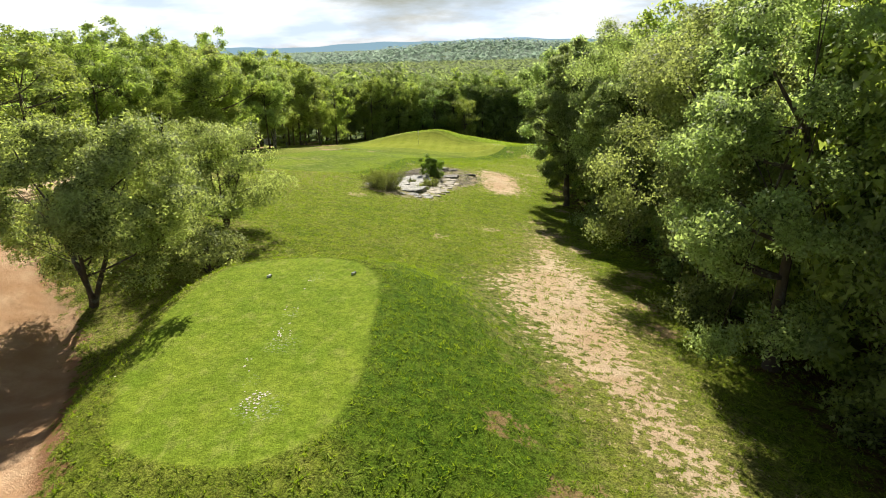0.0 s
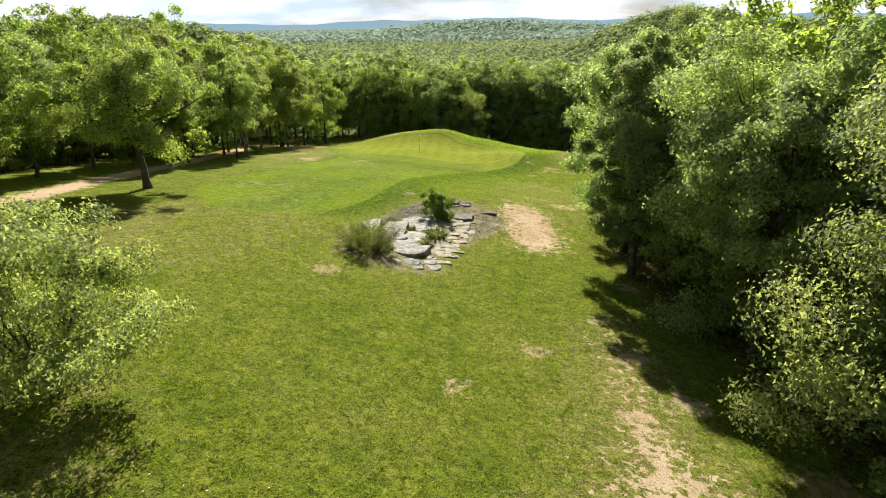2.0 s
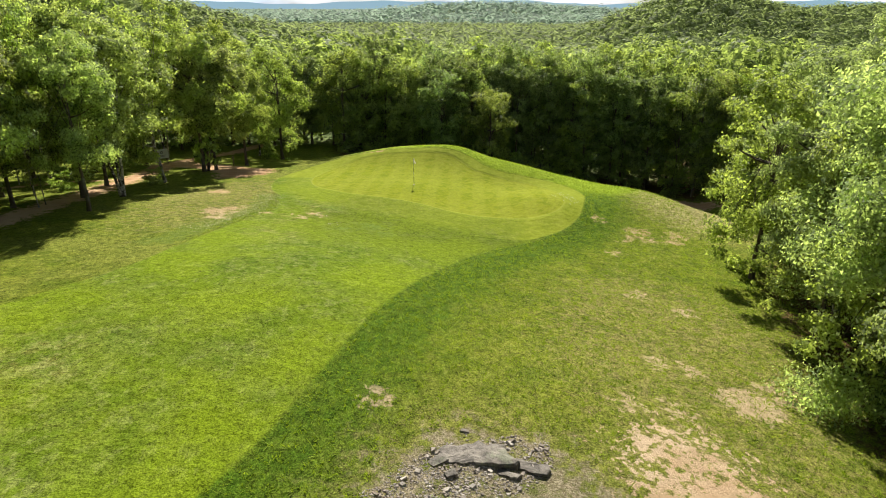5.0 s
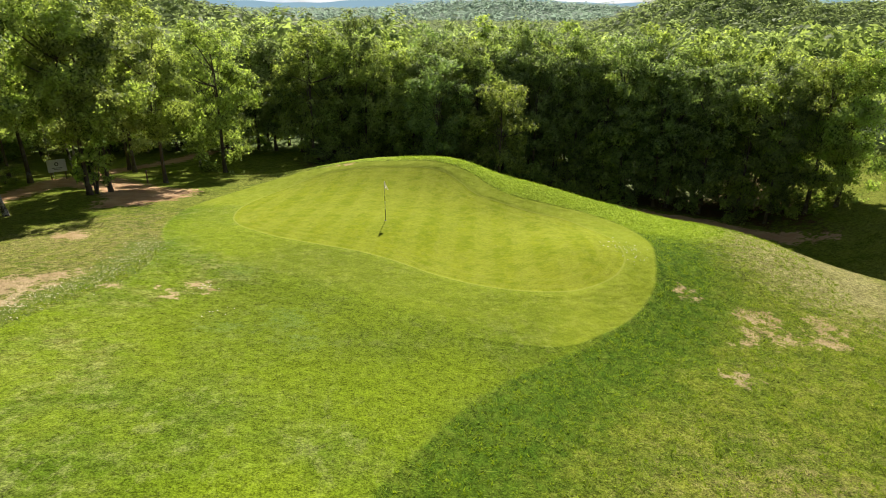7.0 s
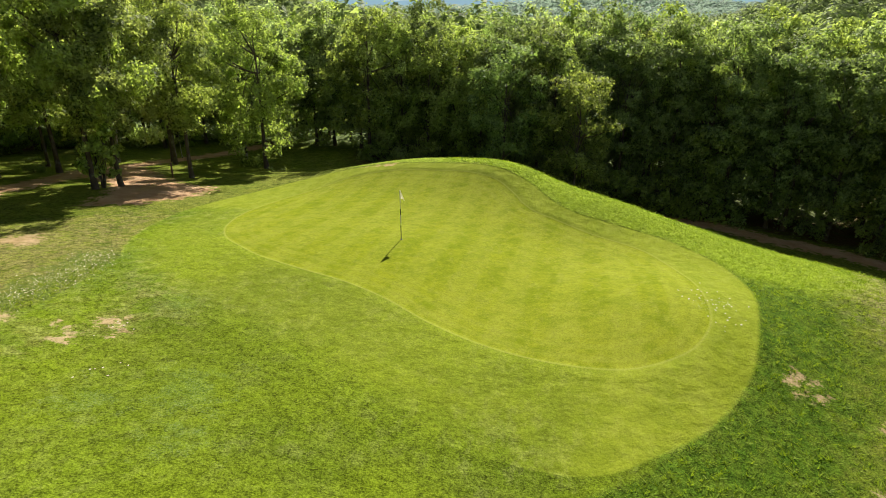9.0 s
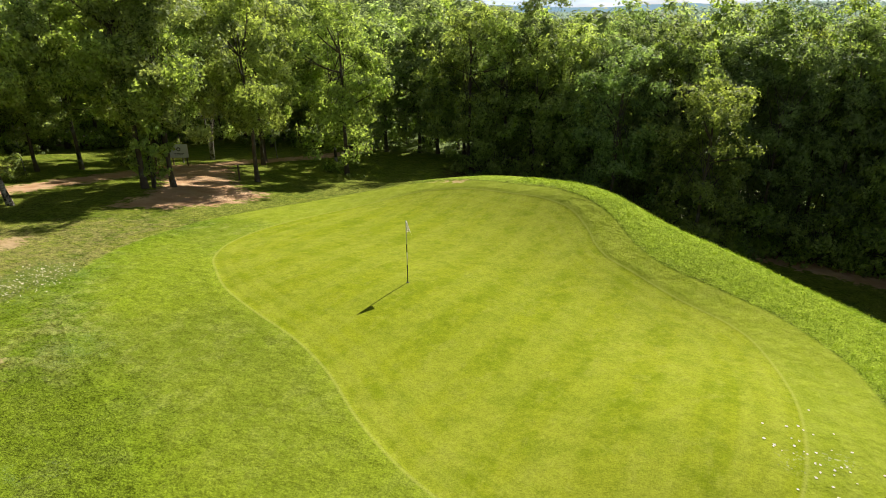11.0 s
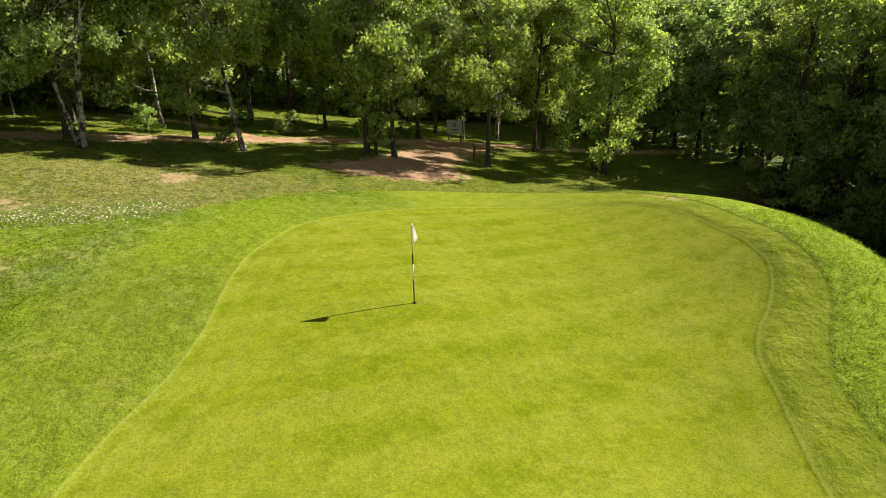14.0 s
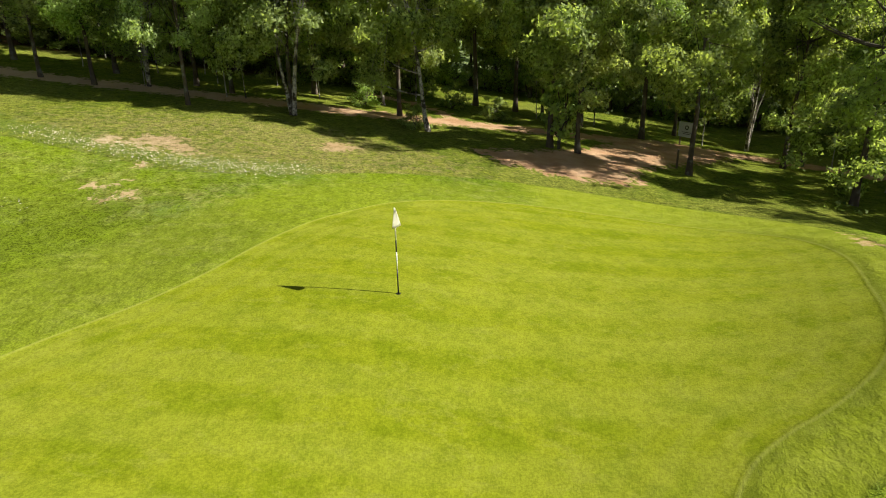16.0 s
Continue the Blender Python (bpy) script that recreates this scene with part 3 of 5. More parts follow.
# small bare places: east, north, radius
SPOTS = [(-4.5, 41.1, 0.55), (4.4, 35.9, 0.35), (1.7, 32.1, 0.35), (7.4, 39.6, 0.4), (9.1, 33.4, 0.6), (8.3, 36.4, 0.5), (7.2, 31.9, 0.5), (8.9, 62, 0.9), (10.6, 63, 0.7), (6.5, 64.2, 0.35), (7.6, 64, 0.3), (4.6, 60.5, 0.25), (6.1, 60.7, 0.3), (-2.6, 59.2, 0.3), (9.3, 70, 0.4), (7.7, 71.7, 0.35)]
SPOTS += [(-10.9, 105.5, 0.1), (-10.2, 105.35, 0.12), (-9.5, 105.15, 0.1), (-8.8, 105.0, 0.1), (-10.3, 82.3, 0.1), (-9.6, 82.0, 0.06), (-11.3, 81.6, 0.06), (-10.4, 80.9, 0.08), (-13.0, 81.3, 0.12), (10.7, 83.4, 0.6), (10.2, 82.2, 0.45), (11.0, 81.8, 0.4), (9.4, 81.2, 0.35), (8.3, 78.8, 0.35), (13.0, 83.5, 0.6), (12.6, 82.2, 0.45), (-15.8, 80.6, 0.85), (-18.4, 87.3, 0.7), (-15.2, 81.9, 0.45), (-15.1, 79, 0.5), (4.3, 13.4, 0.3), (5.6, 10.9, 0.7), (6, 16.2, 0.3), (8.3, 84.6, 0.3), (9.9, 44.4, 0.5), (10.6, 27.3, 0.45), (10.6, 24.6, 0.5), (10.6, 21.8, 0.55), (11.7, 29.6, 0.7)]
ROCK_BED = [(-4.9, 48.8), (-4.2, 50.9), (-2.6, 54.4), (-1.2, 57.6), (1.8, 57.9), (3.9, 55.8), (3.8, 52.4), (2.2, 49.3), (0.6, 45.1), (0.3, 42.9), (-1.3, 42.5), (-3.9, 43.6), (-4.7, 46)]
BANK = [(8.6, 93.2), (10.4, 92.0), (12.2, 93.0), (11.5, 96), (10, 99), (6, 103), (1, 107), (-4, 109.5), (-9, 109.5), (-12, 107.5), (-8.4, 105.8), (-4.5, 104.6), (-1.6, 103), (0.5, 101.2), (2.5, 99.2), (5, 97.9), (7.2, 96)]
WOOD_EAST = [(13.5, -11.1), (13.4, 15.4), (13.3, 27.2), (12.5, 37), (10.5, 44.8), (10.1, 51.6), (12.4, 61.5), (14, 69.4), (17, 77.8), (26, 84), (60, 90), (63, -9.8)]
WOOD_NORTH = [(-16, 117), (-9, 118), (0, 118.5), (8, 120.5), (14, 120.5), (18, 118.5), (24, 115.5), (28, 112), (26, 150), (-16, 150)]
WOOD_WEST = [(-29.1, 9.4), (-31.8, 48.6), (-32.6, 68.2), (-35.9, 79.8), (-47, 84), (-48, 104), (-47, 120), (-70, 140), (-65.4, 8.5)]
# pale sandy divots and flecks: east, north, radius
DIVOTS = [(-1.2, 12.3, 0.6), (-1.6, 15.3, 0.5), (-1.9, 17.2, 0.35), (-1.8, 13.4, 0.3), (-1.9, 20.2, 0.4), (6.2, 87.8, 0.3), (7.0, 88.4, 0.3), (-9.9, 82.1, 0.25), (-8.7, 79.6, 0.2)]

GX = np.concatenate([-np.geomspace(3500, 36, 46), np.arange(-35, 24.01, 0.4), np.geomspace(25, 3500, 46)])
GY = np.concatenate([-np.geomspace(1500, 3, 22), np.arange(-2.4, 124.01, 0.4), np.geomspace(125, 4600, 60)])
gx, gy = np.meshgrid(GX, GY)
ridx = np.arange(gx.size).reshape(gx.shape)
cells = np.stack([ridx[:-1, :-1], ridx[:-1, 1:], ridx[1:, 1:], ridx[1:, :-1]], -1).reshape(-1, 4)
ground = mesh_from("ground", np.stack([gx, gy, land(gx, gy)], -1).reshape(-1, 3), cells, GROUND, smooth=True)
tagged(ground, "sloping golf course turf, mown and rough, with bare sandy soil", "ground", kind="structure")
fx, fy = gx.ravel(), gy.ravel()
bare = np.minimum(area(fx, fy, BARE_TEE), area(fx, fy, BARE_ROCK))
spots = np.minimum.reduce([np.hypot(fx - sx, fy - sy) - r for sx, sy, r in SPOTS])
divot = np.minimum.reduce([np.hypot(fx - sx, fy - sy) - r for sx, sy, r in DIVOTS])
forest = np.maximum.reduce([smooth01((fy - 122) / 5) * (1 - smooth01((fx - 22) / 4) * smooth01((64 - fx) / 4) * smooth01((142 - fy) / 4)), smooth01((-51 - fx) / 6),
                            smooth01((fx - 27 - np.maximum(0, fy - 75)) / 4), smooth01((-8 - fy) / 10)])
litter = np.minimum.reduce([area(fx, fy, WOOD_EAST), area(fx, fy, WOOD_NORTH), area(fx, fy, WOOD_WEST) + 1.5])
dry = np.minimum.reduce([area(fx, fy, ROCK_BED) - 0.6, np.hypot((fx - 7.8) / 5, (fy - 65.3) / 9) * 5 - 5, np.hypot((fx - 16.5) / 3.5, (fy - 89) / 6) * 3.5 - 3.5,
                         np.hypot((fx + 17) / 4, (fy - 84) / 9) * 4 - 4, bare - 1.0, np.hypot((fx + 10.1) / 5, (fy - 23.6) / 7) * 5 - 5, np.hypot((fx + 12) / 6, (fy - 46.2) / 7) * 5 - 5])
lush = np.minimum(band(fx, fy, [(-6, 53.8), (-4.1, 57.4), (-3.2, 62), (-2.7, 65), (-1.4, 69.5), (0.6, 74), (2.2, 76.6), (4.2, 78.8), (6.5, 81.5), (8.3, 85), (9.1, 88.5), (9.0, 91)], 1.3), np.hypot((fx - 3.2) / 2.6, (fy - 17.1) / 8) * 2.6 - 2.6)
clover = np.minimum.reduce([band(fx, fy, [(-15.2, 72.5), (-14.8, 75.8), (-14.4, 79.2), (-13.9, 82.3), (-14.0, 84.6), (-14.5, 87.0)], 0.8),
                            np.hypot(fx + 6.1, fy - 79.9) - 0.75, np.hypot(fx + 9.3, fy - 84.2) - 0.45, np.hypot(fx + 7.7, fy - 78.7) - 0.45, np.hypot(fx + 5.2, fy - 78.1) - 0.35])
for name, d in (("tee", area(fx, fy, TEE)), ("green", area(fx, fy, GREEN)), ("apron", area(fx, fy, APRON)), ("fairway", area(fx, fy, FAIRWAY)), ("bare", bare), ("spots", spots), ("divot", divot), ("forest", forest), ("rock", area(fx, fy, ROCK_BED)), ("litter", litter),
                ("dry", dry), ("lush", lush), ("bank", area(fx, fy, BANK)), ("faded", np.minimum(np.hypot((fx + 10.5) / 2.6, (fy - 79.3) / 6), np.hypot((fx + 13.5) / 2.5, (fy - 56.9) / 4)) * 2.6 - 2.6), ("clover", clover), ("track", np.minimum.reduce([band(fx, fy, TRACK_TEE, 2.0), band(fx, fy, TRACK_WEST, 1.0), area(fx, fy, PLAZA), band(fx, fy, TRACK_GLADE, 0.45), band(fx, fy, TRACK_BACK, 1.1)]))):
    ground.data.attributes.new(name, "FLOAT", "POINT").data.foreach_set("value", np.clip(d, -20, 20).astype(np.float32))


# ---------------------------------------------------------------- trees and shrubs
def tube(points, radii, sides):
    """Corners and faces of a tapered, bent round limb."""
    points, radii = np.asarray(points, float), np.asarray(radii, float)
    along = np.gradient(points, axis=0)
    along /= np.linalg.norm(along, axis=1, keepdims=True) + 1e-9
    ref = np.where(np.abs(along[:, 2:3]) > 0.9, (1.0, 0, 0), (0, 0, 1.0))
    a = np.cross(along, ref)
    a /= np.linalg.norm(a, axis=1, keepdims=True) + 1e-9
    b = np.cross(along, a)
    w = np.linspace(0, 2 * np.pi, sides, endpoint=False)
    ring = points[:, None] + radii[:, None, None] * (np.cos(w)[None, :, None] * a[:, None] + np.sin(w)[None, :, None] * b[:, None])
    n, k = len(points), np.arange(sides)
    faces = [np.stack([i * sides + k, i * sides + (k + 1) % sides, (i + 1) * sides + (k + 1) % sides, (i + 1) * sides + k], -1) for i in range(n - 1)]
    return ring.reshape(-1, 3), np.concatenate(faces)


def join(pieces):
    verts, faces, n = [], [], 0
    for v, f in pieces:
        verts.append(v)
        faces.append(np.asarray(f) + n)
        n += len(v)
    return np.concatenate(verts), np.concatenate(faces)


def leaves(rng, centres, out, size, up=0.35, slim=0.62, corners=4, wild=0.6):
    """Small kite-shaped leaves or leaf sprays at the centres, facing roughly outwards."""
    n = len(centres)
    nor = out * 1.25 + rng.normal(0, wild, (n, 3)) + (0, 0, up)
    nor /= np.linalg.norm(nor, axis=1, keepdims=True) + 1e-9
    u = np.cross(nor, rng.normal(0, 1, (n, 3)))
    u /= np.linalg.norm(u, axis=1, keepdims=True) + 1e-9
    v = np.cross(nor, u)
    s = size * rng.uniform(0.6, 1.4, (n, 1))
    bend = nor * s * rng.uniform(-0.25, 0.1, (n, 1))
    if corners == 3:
        tri = np.stack([centres - u * s, centres + v * s * slim + u * s * 0.3, centres + u * s * 0.8 + bend - v * s * slim], 1)
        return tri.reshape(-1, 3), np.arange(3 * n).reshape(-1, 3)
    quad = np.stack([centres - u * s, centres + v * s * slim, centres + u * s + bend, centres - v * s * slim], 1)
    return quad.reshape(-1, 3), np.arange(4 * n).reshape(-1, 4)


def crown_points(rng, count, clumps, centre, radii, clump_size, hollow=0.55, low=-0.9):
    """Leaf places in uneven clumps round the shell of a lumpy crown; also gives the clumps' centres."""
    d = rng.normal(0, 1, (clumps * 3, 3))
    d /= np.linalg.norm(d, axis=1, keepdims=True)
    d = d[d[:, 2] > low][:clumps]
    d[:5] = d[:5] * (0.6, 0.6, 0) + (0, 0, 0.85)
    d /= ((np.hypot(d[:, 0], d[:, 1]) ** 3 + np.abs(d[:, 2]) ** 3) ** (1 / 3))[:, None]
    lump = 0.95 + 0.22 * np.sin(3.1 * d[:, 0] + rng.uniform(0, 6)) + 0.18 * np.sin(4.3 * d[:, 1] + rng.uniform(0, 6)) + 0.12 * np.sin(5 * d[:, 2] + rng.uniform(0, 6))
    reach = (hollow + (1 - hollow) * rng.random(len(d)) ** 0.6) * lump
    c = centre + d * reach[:, None] * radii
    per = 11
    count = max(8, count // per)
    share = rng.integers(0, len(c), count)
    size = clump_size * rng.uniform(0.6, 1.45, len(c))
    off = rng.normal(0, 1, (count, 3))
    off /= np.linalg.norm(off, axis=1, keepdims=True) + 1e-9
    off = off + d[share] * 0.35 + (0, 0, 0.25)
    off /= np.linalg.norm(off, axis=1, keepdims=True) + 1e-9
    off *= (rng.random((count, 1)) ** 0.33) * size[share][:, None] * (1, 1, 0.62)
    p = c[share] + off
    out = off / (size[share][:, None]) * 0.9 + d[share] * 0.4
    spray = rng.normal(0, 1, (count, per, 3)) * (clump_size * 0.16 * rng.uniform(0.6, 1.4, (count, 1, 1)))
    p = (p[:, None] + spray).reshape(-1, 3)
    return p, np.repeat(out, per, 0), c


def tree(name, seed, height, radius, bole, thick, count, leaf_size, leaf_mat, clumps=60, lean=0.0, stems=1, label="", category="tree", limb_count=10, corners=4, clump=0.34, bark=None, heart=14):
    """A broadleaved tree: tapered trunk with limbs, and a crown of many leaves."""
    rng = np.random.default_rng(seed)
    root = empty(name)
    centre = np.array([lean * height * 0.6, 0, (bole + height) / 2])
    radii = np.array([radius, radius * rng.uniform(0.85, 1.1), (height - bole) / 2])
    p, out, c = crown_points(rng, count, clumps, centre, radii, radius * clump, low=-0.95)
    wood = []
    tips = []
    for s in range(stems):
        turn = rng.uniform(0, 6.28)
        spread = 0.0 if stems == 1 else radius * 0.5
        h = height * (0.74 if stems == 1 else rng.uniform(0.5, 0.7))
        t = np.linspace(0, 1, 9)
        wob = np.cumsum(rng.normal(0, 0.05 * thick + 0.03, (9, 2)), 0)
        line = np.stack([lean * height * 0.6 * t + np.cos(turn) * spread * t**1.3 + wob[:, 0], np.sin(turn) * spread * t**1.3 + wob[:, 1], -0.25 + (h + 0.25) * t], -1)
        line[0, :2] *= 0.3
        r = thick * (1 - 0.82 * t)
        r[0] *= 1.5
        wood.append(tube(line, r, 9))
        tips.append(line)
    for k in range(min(limb_count, len(c))):
        goal = c[rng.integers(len(c))]
        line = tips[rng.integers(len(tips))]
        i = int(np.clip(np.searchsorted(line[:, 2], goal[2] - 0.45 * np.hypot(*(goal - line[-1])[:2]) - 0.5), 2, 7))
        a = line[i]
        m = (a + goal) / 2 + (0, 0, -0.12 * np.linalg.norm(goal - a)) + rng.normal(0, 0.12, 3)
        t = np.linspace(0, 1, 5)[:, None]
        bent = (1 - t) ** 2 * a + 2 * t * (1 - t) * m + t * t * goal
        wood.append(tube(bent, np.linspace(thick * 0.42, 0.02, 5), 5))
    for k in range(min(len(c), 26)):
        line = tips[rng.integers(len(tips))]
        a = line[rng.integers(4, 9)]
        t = np.linspace(0, 1, 3)[:, None]
        wood.append(tube(a + (c[k] - a) * t + np.array([[0, 0, 0], rng.normal(0, 0.15, 3), [0, 0, 0]]), np.array([thick * 0.16, thick * 0.09, 0.01]), 4))
    mesh_from("trunk", *join(wood), bark or BARK, root, smooth=True)
    fine = leaves(rng, p, out, leaf_size, corners=corners)
    m = count // heart
    hearts = c[rng.integers(0, len(c), m)] + rng.normal(0, radius * clump * 0.36, (m, 3))
    coarse = leaves(rng, hearts, rng.normal(0, 0.6, (m, 3)), leaf_size * (1.0 if leaf_size > 0.15 else 1.15), corners=corners)
    mesh_from("crown", *join([fine, coarse]), leaf_mat, root)
    return tagged(root, label, category)


def stand_group(root, x, y):
    """The wood or row that a tree or bush belongs to."""
    if root["category"] == "shrub":
        return "bushes under the oaks" if root.name.startswith("undergrowth") else "shoots among the rocks" if root.name.startswith("broom") else "shrubs beside the tee" if y < 40 else ""
    if y > 112:
        return "oaks behind the green"
    return "oaks of the eastern wood" if x > 5 else "trees along the western track" if x > -34 and y > 64 else "oaks of the western wood"


def stand(root, x, y, turn=0.0, scale=1.0, tall=1.0, sink=0.05):
    p = at(x, y, -sink)
    root.matrix_basis = Matrix.Translation(p) @ Matrix.Rotation(radians(turn), 4, "Z") @ Matrix.Diagonal((scale, scale, scale * tall, 1))
    return tagged(root, group=stand_group(root, x, y))


def copy_stand(root, x, y, turn, scale=1.0, tall=1.0, label=""):
    s = tuple(root.scale)
    m = Matrix.Translation(at(x, y, -0.05)) @ Matrix.Rotation(radians(turn), 4, "Z") @ Matrix.Diagonal((scale / s[0], scale / s[1], scale * tall / s[2], 1))
    ob = copy_thing(root, m)
    return tagged(ob, label, group=stand_group(ob, x, y))


rng = np.random.default_rng(7)
OAK_WORDS = "leafy green oak standing at the edge of the wood"
# kinds that the woods are made of
oaks = [stand(tree("oak_tree", 11, 12.6, 3.6, 1.7, 0.24, 78000, 0.068, EDGE_LEAF, 90, label=OAK_WORDS, clump=0.215, corners=3, heart=4), 13.6, 19.9),
        stand(tree("oak_tree", 12, 12.0, 4.8, 0.9, 0.22, 78000, 0.068, EDGE_PALE, 84, label="tall pale green oak at the edge of the wood", clump=0.22, corners=3, heart=4), 14.2, 27.6, 40),
        stand(tree("oak_tree", 13, 11.5, 3.0, 2.6, 0.20, 72000, 0.068, EDGE_LEAF, 80, 0.04, label=OAK_WORDS, clump=0.22, corners=3, heart=4), 13.1, 37.5, 80),
        stand(tree("oak_tree", 14, 11.3, 2.25, 1.6, 0.20, 72000, 0.068, EDGE_LEAF, 78, label=OAK_WORDS, clump=0.235, corners=3, heart=4), 10.5, 46.6, 120)]
slim = [stand(tree("slender_oak_tree", 21, 12.4, 3.1, 2.9, 0.16, 26000, 0.102, OAK_LEAF, 62, label="slender oak with a bare lower trunk beside the track", limb_count=8, corners=3, clump=0.26), -23.7, 97.0),
        stand(tree("slender_oak_tree", 22, 11.8, 3.0, 2.5, 0.14, 26000, 0.102, PALE_LEAF, 60, 0.03, label="slender pale oak beside the dirt track", limb_count=8, corners=3, clump=0.26), -27.6, 88.6, 50),
        stand(tree("slender_oak_tree", 23, 12.8, 2.6, 0.5, 0.15, 18000, 0.098, SHADED_LEAF, 85, label="slender oak in the wood behind the green", limb_count=8, corners=3, clump=0.26), -4, 116.4, 10)]
slim += [stand(tree("slender_birch_tree", 26, 11.6, 3.1, 2.3, 0.12, 26000, 0.098, PALE_LEAF, 60, stems=3, label="forked pale-barked birch beside the dirt track", limb_count=8, corners=3, clump=0.26, bark=BIRCH), -23.5, 83.7, 20),
         stand(tree("slender_birch_tree", 27, 11.2, 2.8, 2.2, 0.13, 22000, 0.098, OAK_LEAF, 70, 0.16, label="leaning birch with a pale scarred trunk beside the track", limb_count=8, corners=3, clump=0.26, bark=BIRCH), -24.1, 90.7, -95),
         stand(tree("bushy_oak_tree", 28, 12.2, 2.8, 0.1, 0.15, 18000, 0.098, OAK_LEAF, 90, label="leafy oak with branches down to the ground behind the green", limb_count=8, corners=3, clump=0.26), 1.6, 115.4, 75)]
sapling = stand(tree("sapling", 29, 5.2, 0.95, 1.3, 0.045, 2200, 0.07, PALE_LEAF, 26, label="thin pale birch sapling beside the track", limb_count=5, corners=3, clump=0.35, bark=BIRCH), -26, 79.1)
inner = [stand(tree("oak_tree", 24, 12.4, 2.9, 0.8, 0.16, 12000, 0.135, EDGE_LEAF, 80, label="leafy green oak deep in the wood", limb_count=5, corners=3, clump=0.27), 20.5, 20.5),
         stand(tree("oak_tree", 25, 12.0, 2.8, 0.6, 0.15, 12000, 0.135, OAK_LEAF, 80, label="leafy pale green oak deep in the wood", limb_count=5, corners=3, clump=0.27), 20.6, 30.3, 70)]

# the east wood, from the tee down to the green
for x, y, k, s in ((11.2, 51.3, 2, 1.0), (13.4, 57.1, 0, 0.95), (15, 64, 1, 0.92), (16, 69.9, 2, 0.95), (19.5, 80.5, 0, 0.95), (16.5, 13.3, 1, 1.02), (17.2, 6.2, 0, 1.0), (16.4, 32.7, 0, 1.05), (14.6, 42.4, 1, 1.0), (16.6, 23.8, 3, 1.08)):
    copy_stand(oaks[k], x, y, rng.uniform(0, 360), s * rng.uniform(0.95, 1.05), rng.uniform(0.94, 1.08))
for y in np.arange(-8, 80, 4.6):
    for x in (17.5, 22.5):
        e = x + rng.uniform(-1.4, 1.4) + max(0, y - 62) * 0.45
        copy_stand(inner[rng.integers(2)], e, y + rng.uniform(-1.4, 1.4), rng.uniform(0, 360), rng.uniform(0.95, 1.15), rng.uniform(0.95, 1.12))

for x, y, k, s in ((15.5, 36.1, 2, 1.0), (13.8, 47.4, 5, 1.0), (14.4, 53.3, 2, 1.0), (15.5, 60, 5, 0.95), (15.1, 30.4, 2, 1.02), (16.3, 17, 5, 1.0), (16.8, 66.5, 2, 0.95), (13.7, 40.3, 5, 0.9)):
    copy_stand(slim[k], x, y, rng.uniform(0, 360), s, rng.uniform(0.92, 1.05), "leafy oak in the eastern wood")
for x, y, s in ((15, 76.1, 0.95), (17.8, 73.8, 0.9), (16.6, 79.5, 0.8), (14.5, 68.6, 0.75), (19.5, 83.0, 0.7), (13.1, 62.9, 0.7)):
    copy_stand(slim[5], x, y, rng.uniform(0, 360), s, 1.0, "pale leafy oak with low branches at the wood's edge")

def north_edge(x):
    """Where the wood behind the green begins, north of its track."""
    return float(np.interp(x, (-16, -10, 0, 8, 13, 17, 21, 26), (119.4, 121.4, 121.0, 122.4, 122.2, 120.2, 118.8, 116.0)))


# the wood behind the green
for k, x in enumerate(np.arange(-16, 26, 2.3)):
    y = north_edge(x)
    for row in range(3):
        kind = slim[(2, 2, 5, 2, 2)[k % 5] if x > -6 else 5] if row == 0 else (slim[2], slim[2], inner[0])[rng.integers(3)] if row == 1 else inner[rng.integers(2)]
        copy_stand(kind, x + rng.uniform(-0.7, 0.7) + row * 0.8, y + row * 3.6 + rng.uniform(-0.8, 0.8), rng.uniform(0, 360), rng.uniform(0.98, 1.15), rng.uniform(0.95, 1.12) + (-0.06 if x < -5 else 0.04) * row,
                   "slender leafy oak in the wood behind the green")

for x, y in ((26.4, 117.4), (28.3, 115.2), (29.4, 117.0), (27.8, 119.6), (30.2, 114.2)):
    copy_stand(slim[5], x, y, rng.uniform(0, 360), rng.uniform(0.95, 1.1), rng.uniform(0.95, 1.1), "leafy oak at the end of the wood behind the green")
for x in np.arange(-38, -17, 2.9):
    for row in range(2):
        copy_stand(inner[row], x + rng.uniform(-0.9, 0.9), 124.0 + row * 3.8 + rng.uniform(-0.9, 0.9), rng.uniform(0, 360), rng.uniform(0.95, 1.1), rng.uniform(0.82, 0.95), "leafy oak in the wood north of the track")

# the trees along the west track
TRACK_TREES = [(-21.0, 110.9, 5, 1.08), (-22.4, 103.7, 0, 0.9), (-23.2, 98.4, 1, 1.0), (-28.8, 110.8, 0, 0.95), (-24.9, 114.6, 4, 0.95), (-30.2, 112.4, 0, 1.0), (-25.7, 82.9, 0, 0.85), (-22.6, 78.5, 1, 0.8), (-27.4, 78.8, 0, 0.8), (-26.2, 74.5, 3, 0.8), (-24.8, 72.2, 0, 0.8), (-25.0, 69.0, 1, 0.85), (-31.1, 82.6, 0, 1.0)]
TRACK_TREES += [(-30.5, 87.1, 4, 1.0), (-36.2, 92.6, 0, 1.12), (-36.1, 95.4, 0, 1.05), (-33.6, 97.2, 1, 0.85), (-32.4, 103.4, 0, 1.05), (-33.2, 99.6, 1, 0.9), (-28.2, 76.3, 1, 1.0), (-28.9, 71, 0, 0.95), (-29, 64.4, 0, 1.0), (-29.7, 58.5, 1, 1.0), (-28.6, 52.8, 0, 1.0), (-30.2, 46.7, 1, 1.0), (-33.8, 110.5, 3, 0.95), (-36.5, 106.5, 1, 0.95)]
